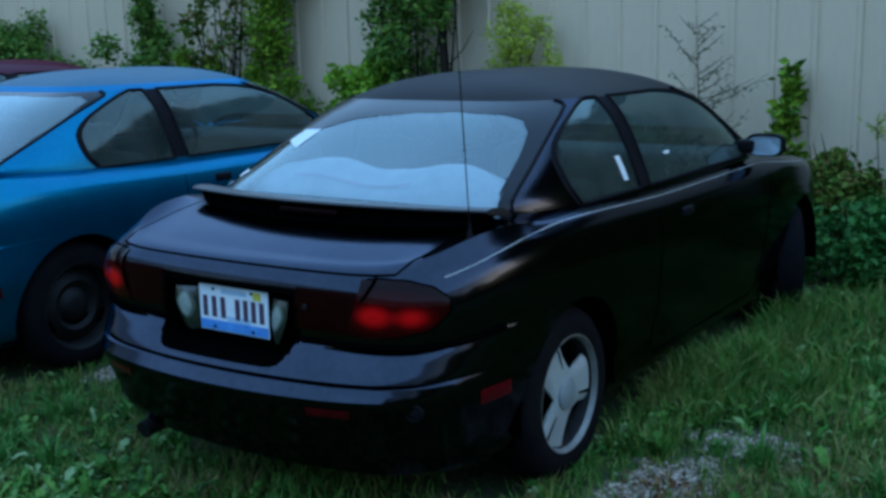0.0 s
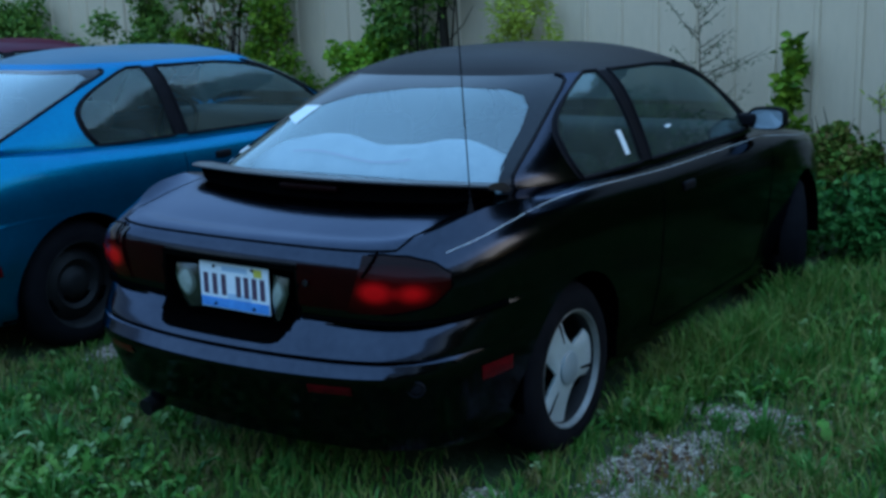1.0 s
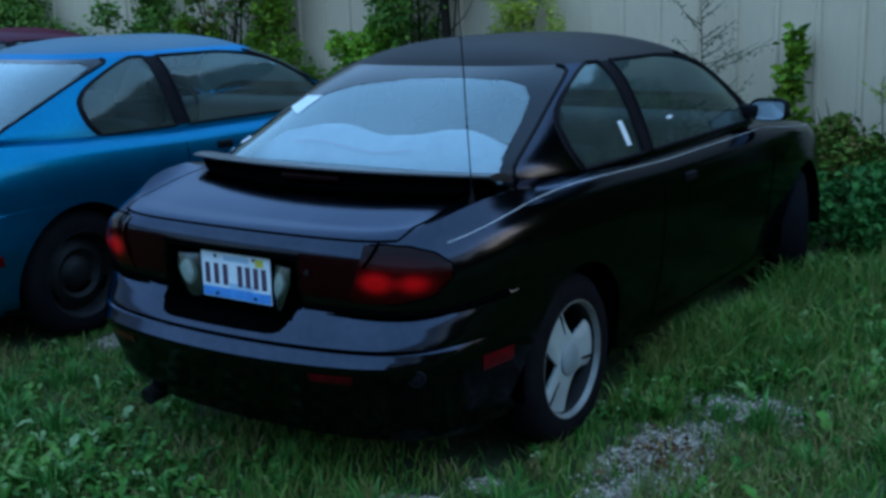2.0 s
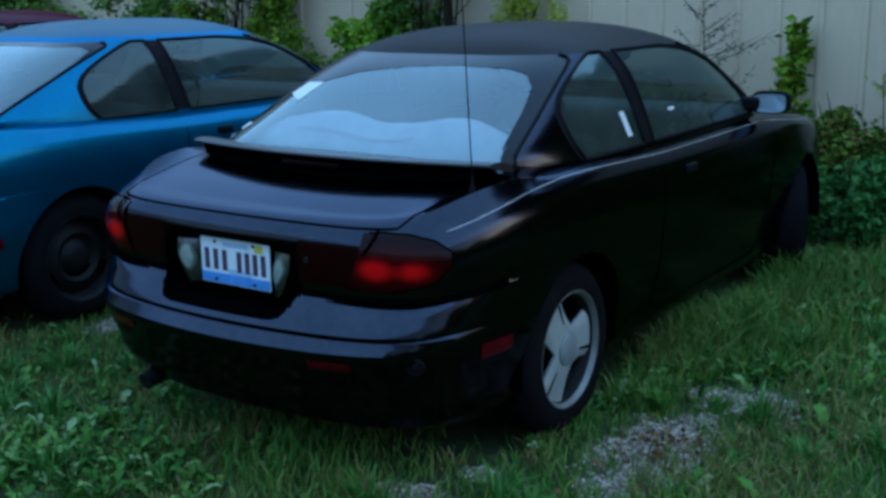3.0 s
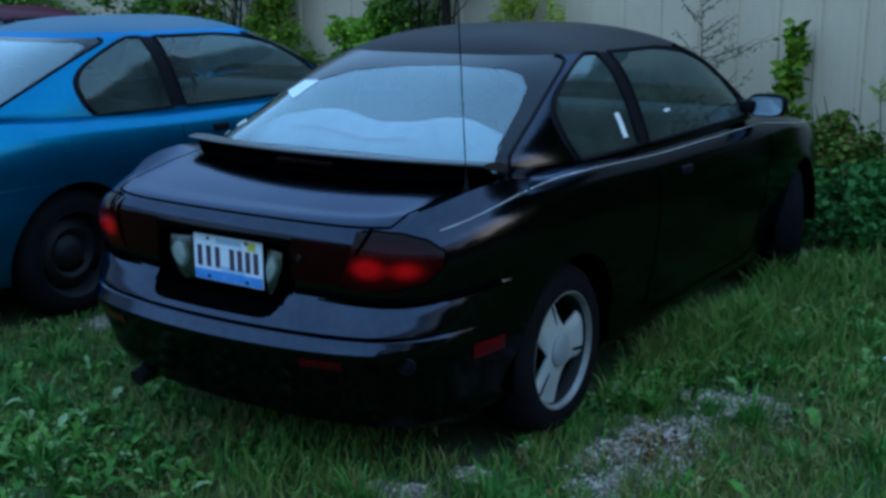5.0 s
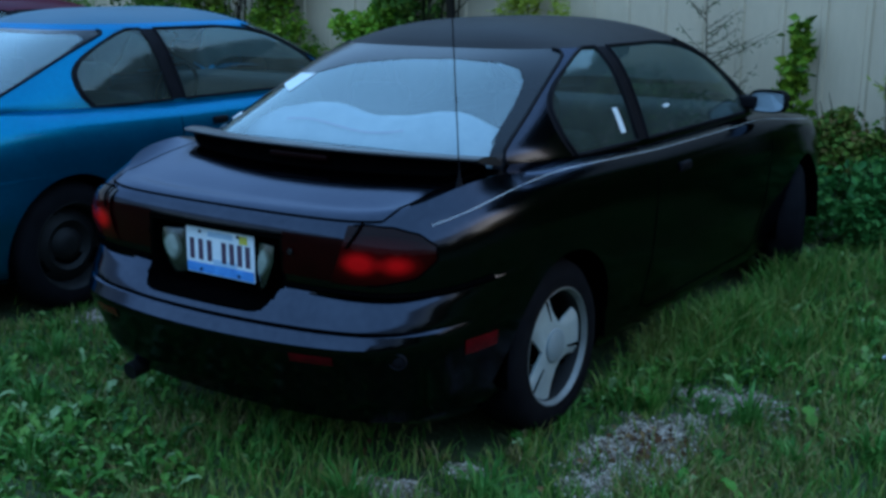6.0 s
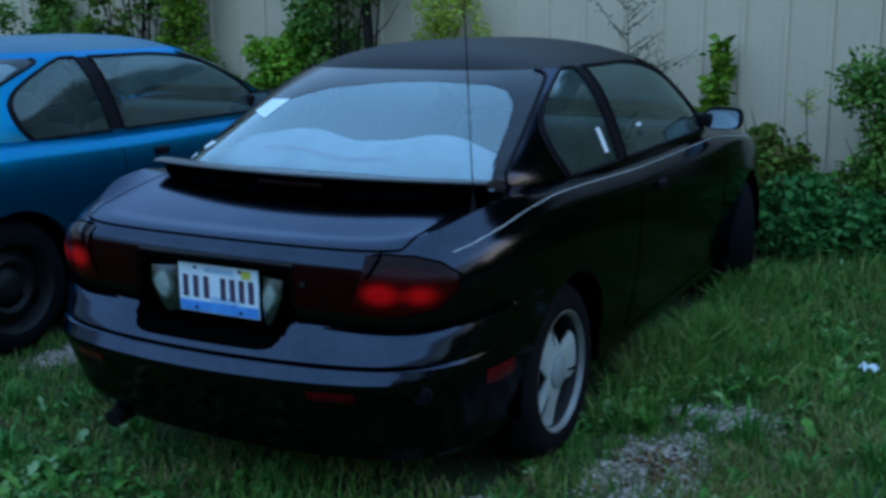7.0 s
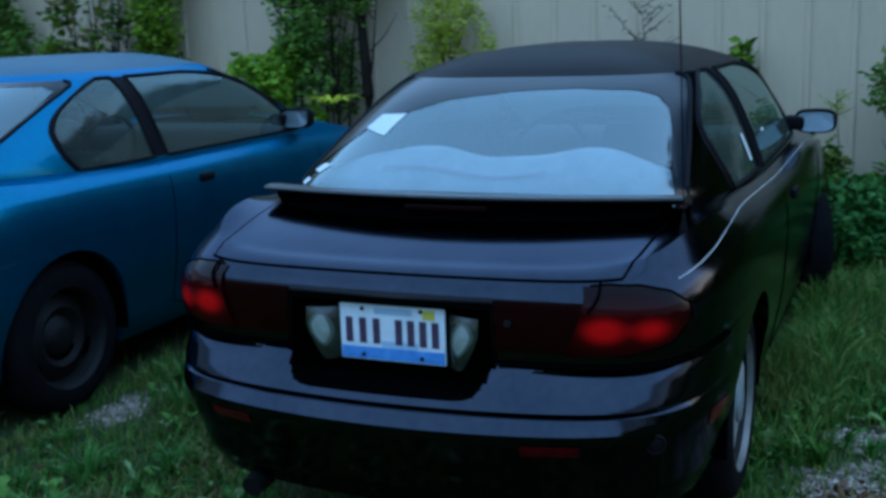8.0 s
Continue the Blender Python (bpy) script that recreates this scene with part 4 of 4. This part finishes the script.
def leaf_cloud(centres, size, spread_up=0.3, tall=1.6):
    """Folded leaves: four corners and a middle rib, facing every way."""
    n = len(centres)
    d = rng.normal(size=(n, 3))
    d[:, 2] = d[:, 2] * 0.6 - spread_up * 0.3
    d /= np.linalg.norm(d, axis=1)[:, None]
    o = rng.normal(size=(n, 3))
    s = np.cross(d, o)
    s /= np.linalg.norm(s, axis=1)[:, None]
    up = np.cross(s, d)
    L = size * (0.6 + 0.8 * rng.random(n))[:, None]
    W = L / tall * 0.5
    a = centres
    tip = a + d * L
    mid = a + d * L * 0.45
    l, r = mid - s * W + up * W * 0.35, mid + s * W + up * W * 0.35
    v = np.stack((a, r, tip, l), 1).reshape(-1, 3)
    base = np.arange(n)[:, None] * 4
    f = np.concatenate((base + [0, 1, 2], base + [0, 2, 3]), 0)
    return v, f


def clump_points(n, blobs):
    """Points in the outer parts of a set of uneven lumps (x, y, z, rx, ry, rz)."""
    b = np.array(blobs)
    w = b[:, 3] * b[:, 5]
    pick = rng.choice(len(b), n, p=w / w.sum())
    d = rng.normal(size=(n, 3))
    d /= np.linalg.norm(d, axis=1)[:, None]
    r = rng.random(n)[:, None] ** 0.45 * (0.75 + 0.4 * rng.random(n)[:, None])
    return b[pick, :3] + d * r * b[pick, 3:]


def shrub(name, label, x, y, blobs, leaves, size, material, stems, tall=1.6, category="shrub"):
    """A shrub: stems and limbs with a leafy crown."""
    root = new(name)
    root.location = (x, y, 0)
    pts = clump_points(leaves, blobs)
    v, f = leaf_cloud(pts, size, tall=tall)
    crown = arrays("crown", v, f, material)
    crown.parent = root
    bm = bmesh.new()
    for bx, by, bz, rx, ry, rz in blobs[:stems]:
        sx, sy = bx * 0.4, by * 0.4
        path = [(sx + (bx - sx) * k + 0.03 * math.sin(5 * k + bx * 9), sy + (by - sy) * k, (bz + rz * 0.7) * k - 0.03) for k in (0, 0.2, 0.4, 0.6, 0.8, 1.0)]
        tube(bm, path, [0.018, 0.015, 0.012, 0.009, 0.006, 0.003], 6)
        for k in range(5):
            z = bz * (0.4 + 0.12 * k)
            a = k * 2.4 + bx * 3
            q = Vector((sx + (bx - sx) * z / max(bz, 0.1), sy + (by - sy) * z / max(bz, 0.1), z))
            tube(bm, [q, q + Vector((0.5 * rx * math.cos(a), 0.5 * ry * math.sin(a), 0.12)), q + Vector((0.9 * rx * math.cos(a), 0.9 * ry * math.sin(a), 0.28))], [0.007, 0.005, 0.002], 5)
    link("stem", bm, M_BARK, root)
    return tagged(root, label, category, "plants along the wall")


def lumps(seed, w, h0, h1, k, r=0.22, dy=0.18):
    g = random.Random(seed)
    out = []
    for i in range(k):
        z = h0 + (h1 - h0) * (i + 0.5) / k
        out.append((g.uniform(-w, w), g.uniform(-dy, dy * 0.6), z, r * g.uniform(0.7, 1.3), r * 0.8, r * g.uniform(0.8, 1.3)))
    g.shuffle(out)
    return out


PY = 5.45
def foliage(*boxes):
    """Uneven lumps that fill boxes (x0, x1, z0, z1, count, radius)."""
    g, out = random.Random(31 + len(boxes)), []
    for x0, x1, z0, z1, count, r in boxes:
        for k in range(count):
            out.append((g.uniform(x0, x1), g.uniform(-0.18, 0.12), z0 + (z1 - z0) * (k + g.random()) / count, r * g.uniform(0.65, 1.3), r * 0.8, r * g.uniform(0.7, 1.25)))
    g.shuffle(out)
    return out


shrub("shrub", "dense dark green shrub against the wall", -8.35, PY, foliage((-0.7, 0.45, 0.2, 1.35, 16, 0.27), (-0.75, 0.0, 1.3, 1.72, 9, 0.22), (0.35, 0.75, 0.2, 1.25, 8, 0.18)), 13000, 0.055, M_LEAF_DARK, 7)
shrub("shrub", "dark leafy climbing shrub over a paler bushy foot", -6.52, PY, foliage((-0.12, 0.16, 1.5, 2.5, 12, 0.15), (-0.35, 0.38, 0.2, 1.5, 18, 0.2)), 7500, 0.055, M_LEAF_DARK, 6)
shrub("shrub", "sparse vine with thin stems and dark drying leaves", -5.36, PY, foliage((-0.28, 0.3, 1.35, 2.5, 14, 0.16)), 620, 0.085, M_LEAF_BROWN, 10)
shrub("shrub", "low green growth at the foot of the sparse vine", -5.55, PY - 0.05, foliage((-0.22, 0.25, 0.2, 1.42, 12, 0.17)), 4200, 0.055, M_LEAF, 5)
shrub("shrub", "bright olive green leafy shrub climbing the wall", -4.72, PY, foliage((-0.2, 0.22, 0.2, 2.5, 24, 0.2), (0.0, 0.4, 0.2, 1.1, 7, 0.2)), 10500, 0.05, M_LEAF, 6)
tall = shrub("shrub", "tall dense green shrub with a dark trunk", -3.1, PY, foliage((-0.42, 0.05, 1.2, 2.6, 15, 0.22), (-0.3, 0.55, 1.72, 2.6, 14, 0.2), (-0.3, 0.1, 0.4, 1.3, 6, 0.2)), 9500, 0.055, M_LEAF_DARK, 9)
bm = bmesh.new()
tube(bm, [(0.34 + 0.03 * math.sin(2.2 * z), -0.02, z) for z in span(-0.03, 2.9, 12)], [0.055 - 0.010 * k for k in span(0, 3, 12)], 10)
part("trunk", bm, M_BARK, tall)
shrub("shrub", "bright green bushy growth at the foot of the tall shrub", -3.52, PY - 0.12, foliage((-0.38, 0.36, 0.1, 1.2, 16, 0.19), (-0.1, 0.3, 1.1, 1.38, 4, 0.15)), 8500, 0.06, M_LEAF_LIT, 5)
shrub("shrub", "pale yellow-green feathery shrub by the wall", -2.02, PY, foliage((-0.26, 0.16, 0.5, 1.72, 18, 0.16), (0.1, 0.42, 0.6, 1.6, 7, 0.12)), 5200, 0.06, M_LEAF_YELLOW, 7, tall=4.2)
shrub("vine", "narrow upright green vine on the wall", 0.10, PY + 0.1, foliage((-0.03, 0.04, 1.0, 1.27, 5, 0.06), (-0.08, 0.07, 0.35, 1.0, 10, 0.085)), 900, 0.07, M_LEAF, 3, category="vine")
shrub("shrub", "low bushy growth with dead leaves at the wall's foot", 0.62, PY - 0.1, foliage((-0.55, 0.5, 0.05, 0.5, 18, 0.18), (-0.4, -0.1, 0.5, 0.62, 4, 0.12)), 8500, 0.055, M_LEAF_BROWN, 6)
shrub("shrub", "bushy green shrub beside the wall", 1.38, PY - 0.1, lumps(11, 0.24, 0.1, 1.06, 16, 0.2), 6500, 0.05, M_LEAF_DARK, 6)
# two unseen shrubs, added to darken what the black car's flank reflects
shrub("shrub", "unseen tall dark shrub added before the wall", 2.65, PY - 0.25, lumps(12, 0.6, 0.1, 2.9, 30, 0.36), 14000, 0.06, M_LEAF_DARK, 6)
shrub("shrub", "unseen tall dark shrub added before the wall", 3.9, PY - 0.3, lumps(13, 0.8, 0.1, 3.3, 30, 0.46), 17000, 0.07, M_LEAF_DARK, 6)


shrub("herb_clump", "low fresh green leafy weeds before the shrubs", 1.3, PY - 0.72, lumps(21, 0.5, 0.03, 0.42, 14, 0.17, 0.25), 4200, 0.06, M_HERB, 4, category="weeds")
shrub("herb_clump", "low fresh green leafy weeds before the shrubs", 0.75, PY - 0.85, lumps(22, 0.3, 0.03, 0.30, 9, 0.14, 0.25), 2200, 0.055, M_HERB, 3, category="weeds")


def spray(name, label, x, y, stem, material, limbs, leaf, category, group="plants along the wall"):
    """A thin plant: a stem with side twigs (height, length, turn, climb) set with narrow leaves."""
    root = new(name)
    root.location = (x, y, 0)
    bm = bmesh.new()
    tube(bm, [(0.02 * math.sin(4 * k), 0, stem * k - 0.02) for k in span(0, 1, 8)], [0.009 - 0.0075 * k for k in span(0, 1, 8)], 6)
    pts = []
    for h, length, turn, climb in limbs:
        d = Vector((math.cos(turn) * length, math.sin(turn) * length * 0.4, climb * length))
        q = Vector((0.02 * math.sin(4 * h / stem), 0, h))
        tube(bm, [q, q + d * 0.5, q + d + Vector((0, 0, 0.1 * length))], [0.004, 0.003, 0.0012], 5)
        for k in range(int(90 * length)):
            u = rng.random()
            pts.append(tuple(q + d * u + Vector(rng.normal(size=3) * 0.012)))
    part("stem", bm, M_BARK, root)
    v, f = leaf_cloud(np.array(pts), leaf, tall=4.5)
    crown = arrays("foliage", v, f, material)
    crown.parent = root
    return tagged(root, label, category, group)


twigs = []
g = random.Random(4)
for k in range(26):
    h = 0.35 + 1.2 * k / 25
    twigs.append((h, (0.34 - 0.16 * k / 25) * g.uniform(0.6, 1.25), g.choice((0.0, math.pi)) + g.uniform(-0.5, 0.5), g.uniform(0.5, 1.1)))
twigs.append((0.95, 0.52, 0.15, 0.42))
twigs.append((1.02, 0.42, 0.05, 0.3))
spray("weed", "thin grey-green weed with bare spreading twigs", -0.57, PY + 0.1, 1.66, M_WEED, twigs, 0.045, "weed")
spray("weed", "small yellow-topped weed before the wall", 0.77, PY - 0.05, 0.95, M_LEAF_YELLOW, [(0.80 + 0.02 * k, 0.10, 1.3 * k, 0.4) for k in range(7)], 0.05, "weed")


def rosette(name, label, x, y, z, n, length, material):
    """Long arching leaves that spring from one point of a stem."""
    root = new(name)
    root.location = (x, y, 0)
    bm = bmesh.new()
    tube(bm, [(0, 0, -0.02), (0.01, 0, z * 0.5), (0, 0, z)], [0.012, 0.009, 0.006], 6)
    part("stem", bm, M_BARK, root)
    for k in range(n):
        a = 2.4 * k
        c, s = math.cos(a), math.sin(a)
        L = length * (0.7 + 0.3 * math.sin(k * 1.7))
        bm = bmesh.new()
        rows = []
        for u in span(0, 1, 5):
            w = 0.014 * math.sin(math.pi * (0.1 + 0.88 * u))
            r, h = L * u * 0.8, L * (0.75 * u - 0.62 * u * u)
            rows.append([(c * r - s * w, s * r + c * w, z + h + 0.004), (c * r, s * r, z + h), (c * r + s * w, s * r - c * w, z + h + 0.004)])
        grid_mesh(bm, rows)
        part("leaf", bm, material, root)
    return tagged(root, label, "plant", "plants along the wall")


rosette("plant", "yellow-green plant with long arching leaves", -2.66, PY - 0.75, 0.93, 21, 0.30, M_LEAF_BRIGHT)


# ---- grass ----
def under_car(x, y):
    return any(abs(x - cx) < 0.74 and cy + 0.56 < y < cy + 4.4 for cx, cy in ((0, 0), (-2.61, -0.02), (-5.70, 1.3)))


def blades(n, x0, x1, y0, y1, h, w, keep):
    vs, fs = [], []
    made = 0
    while made < n:
        x, y = x0 + (x1 - x0) * rng.random(), y0 + (y1 - y0) * rng.random()
        if not keep(x, y):
            continue
        made += 1
        z = bumpy(x, y) - 0.01
        patch = 0.55 + 0.9 * max(0.0, 0.5 + 0.9 * noise.noise((x * 1.3, y * 1.3, 3.0)))
        hh = h * patch * (0.5 + rng.random())
        a, b = 6.2832 * rng.random(), 6.2832 * rng.random()
        lean = hh * (0.15 + 0.75 * rng.random())
        ww = w * (0.6 + 0.8 * rng.random())
        cx, sx = math.cos(a) * ww, math.sin(a) * ww
        dx, dy = math.cos(b) * lean, math.sin(b) * lean
        k = len(vs)
        vs += [(x - cx, y - sx, z), (x + cx, y + sx, z), (x + dx * 0.3 + cx * 0.8, y + dy * 0.3 + sx * 0.8, z + hh * 0.55), (x + dx * 0.3 - cx * 0.8, y + dy * 0.3 - sx * 0.8, z + hh * 0.55), (x + dx, y + dy, z + hh * (1.0 - 0.25 * lean / hh))]
        fs += [(k, k + 1, k + 2, k + 3), (k + 3, k + 2, k + 4)]
    return vs, fs


def on_turf(x, y):
    edge = min((x + 5.6) / 2.0, (5.0 - x) / 2.0, (y + 2.6) / 2.0, 1.0) + 0.45 * noise.noise((x * 0.8, y * 0.8, 2.0))
    if rng.random() > edge:
        return False
    if under_car(x, y):
        return rng.random() < 0.06
    if abs(x) < 0.72 and y > 0.12 and rng.random() < 1.6 * (y - 0.12):
        return False
    return rng.random() > 0.96 * gravel_amount(x, y)


vs, fs = blades(150000, -5.4, 4.8, -2.4, 5.6, 0.078, 0.0030, on_turf)
more = blades(26000, -14, 13, -14, 5.6, 0.12, 0.009, lambda x, y: not (-4.4 < x < 3.8 and y > -1.6) and not under_car(x, y))
fs += [tuple(i + len(vs) for i in f) for f in more[1]]
vs += more[0]
tagged(arrays("grass", vs, fs, M_GRASS), "uneven green grass with yellowed blades", "grass", kind="stuff")
vs, fs = blades(7000, 0.85, 3.4, 1.6, 5.6, 0.145, 0.0035, on_turf)
more = blades(4200, 0.76, 1.02, 1.2, 3.4, 0.15, 0.0035, on_turf)
fs += [tuple(i + len(vs) for i in f) for f in more[1]]
vs += more[0]
tagged(arrays("tall_grass", vs, fs, M_GRASS), "long leaning grass beside the car", "grass", kind="stuff")


def dry_patch(x, y):
    return on_turf(x, y) and noise.noise((x * 1.7 + 3.0, y * 1.7, 7.0)) + 0.5 * noise.noise((x * 6, y * 6, 2.0)) > 0.18


vs, fs = blades(23000, -2.6, 3.0, -1.2, 3.5, 0.07, 0.003, dry_patch)
tagged(arrays("dry_grass", vs, fs, M_DRY), "short dry olive and straw grass in patches", "grass", kind="stuff")
vs, fs = [], []
for _ in range(240):
    cx, cy = rng.uniform(-1.9, 2.6), rng.uniform(-0.9, 3.8)
    if not on_turf(cx, cy) or under_car(cx, cy):
        continue
    z0, h0 = bumpy(cx, cy) - 0.01, 0.06 + 0.13 * rng.random() ** 1.6
    for _ in range(46):
        a, r = 6.2832 * rng.random(), 0.05 * rng.random() ** 0.7
        x, y, hh = cx + r * math.cos(a), cy + r * math.sin(a), h0 * (0.55 + 0.6 * rng.random())
        out = hh * (0.15 + 0.7 * rng.random())
        dx, dy = math.cos(a) * out, math.sin(a) * out
        w = 0.003 + 0.003 * rng.random()
        px, py = -math.sin(a) * w, math.cos(a) * w
        k = len(vs)
        vs += [(x - px, y - py, z0), (x + px, y + py, z0), (x + 0.35 * dx + px, y + 0.35 * dy + py, z0 + 0.6 * hh), (x + 0.35 * dx - px, y + 0.35 * dy - py, z0 + 0.6 * hh), (x + dx, y + dy, z0 + hh * (1.0 - 0.35 * out / hh))]
        fs += [(k, k + 1, k + 2, k + 3), (k + 3, k + 2, k + 4)]
tagged(arrays("grass_tufts", vs, fs, M_TUFT), "fresh green grass tufts", "grass", kind="stuff")


def broad_weeds(n, places, name, label):
    """Low rosettes of broad leaves."""
    vs, fs = [], []
    for _ in range(n):
        cx, cy, rx, ry = places[int(rng.integers(len(places)))]
        x, y = cx + rx * rng.normal(), cy + ry * rng.normal()
        if under_car(x, y) or gravel_amount(x, y) > 0.6:
            continue
        z = bumpy(x, y)
        for k in range(int(rng.integers(4, 9))):
            a = 6.2832 * rng.random()
            size = 0.35 + 0.65 * rng.random() ** 1.5
            L, W = (0.045 + 0.075 * rng.random()) * size, (0.012 + 0.016 * rng.random()) * size
            lift = 0.015 + 0.085 * rng.random() * size
            c, s = math.cos(a), math.sin(a)
            b = len(vs)
            for u, wd, hz in ((0.0, 0.12, 0.0), (0.18, 0.5, 0.38), (0.30, 0.95, 0.58), (0.42, 0.5, 0.76), (0.58, 1.05, 0.9), (0.72, 0.5, 0.97), (0.83, 0.7, 1.0), (1.0, 0.03, 0.88)):
                for side in (-1, 0, 1):
                    px, py = x + c * L * u - s * W * wd * side, y + s * L * u + c * W * wd * side
                    vs.append((px, py, z + lift * hz + (0.006 if side else 0.0)))
            for i in range(7):
                for j in range(2):
                    q = b + i * 3 + j
                    fs.append((q, q + 1, q + 4, q + 3))
    tagged(arrays(name, vs, fs, M_BROAD), label, "weeds", kind="stuff")


broad_weeds(600, [(-0.75, -0.55, 0.5, 0.3), (-0.4, -0.15, 0.35, 0.2), (-0.5, -0.2, 0.25, 0.15), (0.85, 1.55, 0.12, 0.15), (1.1, 1.9, 0.25, 0.5), (1.6, 2.4, 0.5, 0.7), (1.9, 1.5, 0.5, 0.5), (-0.8, -0.1, 0.4, 0.35), (-1.2, 0.8, 0.3, 0.6), (1.15, 3.4, 0.4, 0.8)], "broad_weeds", "low broad-leaved green weeds among the grass")


def stones(n):
    vs, fs = [], []
    while n:
        x, y = rng.uniform(-2.0, 2.3), rng.uniform(-0.9, 1.9)
        if rng.random() > gravel_amount(x, y) or under_car(x, y):
            continue
        n -= 1
        r = 0.003 + 0.009 * rng.random() ** 3
        z = bumpy(x, y) + r * 0.3
        k = len(vs)
        j = 0.65 + 0.7 * rng.random((6, 3))
        for (dx, dy, dz), q in zip(((1, 0, 0), (-1, 0, 0), (0, 1, 0), (0, -1, 0), (0, 0, 0.7), (0, 0, -0.7)), j):
            vs.append((x + r * (dx * q[0] + 0.2 * (q[1] - 1)), y + r * (dy * q[1] + 0.2 * (q[2] - 1)), z + r * dz * q[2]))
        for a, b in ((0, 2), (2, 1), (1, 3), (3, 0)):
            fs += [(k + a, k + b, k + 4), (k + b, k + a, k + 5)]
    return vs, fs


vs, fs = stones(14000)
tagged(arrays("gravel", vs, fs, M_STONE), "grey crushed gravel showing through the grass", "gravel", kind="stuff")

# ---- litter ----
pts = []
for cx, cy, r, count in ((1.12, 0.96, 0.07, 90), (-1.15, 0.52, 0.22, 130), (1.45, 0.82, 0.25, 90), (-1.05, 0.05, 0.2, 70), (0.3, -0.1, 0.35, 60)):
    for _ in range(count):
        x, y = cx + r * rng.normal(), cy + r * rng.normal()
        pts.append((x, y, bumpy(x, y) + 0.012 + 0.012 * rng.random()))
v, f = leaf_cloud(np.array(pts), 0.03, spread_up=0.0)
tagged(arrays("dead_leaves", v, f, M_DEAD), "small brown dead leaves scattered on gravel and grass", "leaves", kind="stuff")
bm = bmesh.new()
rows = [[(1.60 + 0.012 * i + 0.004 * math.sin(3 * j), 2.14 + 0.012 * j, 0.07 + 0.014 * math.sin(2.1 * i + 1.3 * j) + 0.006 * (i % 2)) for i in range(7)] for j in range(6)]
grid_mesh(bm, rows)
tagged(link("paper_scrap", bm, M_PAPER), "crumpled white paper scrap lying in the grass", "litter")

# ---- unseen woods, added to close the place and shape reflections ----
pts = []
for k in range(46):
    a = radians(165 + 255 * k / 45)
    R = 15 + 1.5 * math.sin(k * 2.3)
    for z in (0.2, 1.1, 1.9):
        pts.append((R * math.cos(a), R * math.sin(a), z + 0.7 * math.sin(k * 1.7), 1.5, 1.5, 1.1))
# taller trees added beyond the wall to darken the cars' reflections
for k in range(28):
    a = radians(45 + 41 * k / 27)
    R = 9.3 + 0.8 * math.sin(k * 2.1)
    for z in (0.6, 1.8, 3.0, 4.2, 5.3) + ((6.4, 7.4) if k < 12 else ()):
        pts.append((R * math.cos(a), R * math.sin(a) + 0.6, z + 0.4 * math.sin(k * 1.3), 1.1, 1.1, 1.0))
v, f = leaf_cloud(clump_points(150000, pts), 0.22)
tagged(arrays("unseen_woods", v, f, M_FAR), "unseen dark trees added round the yard", "woods", kind="stuff")
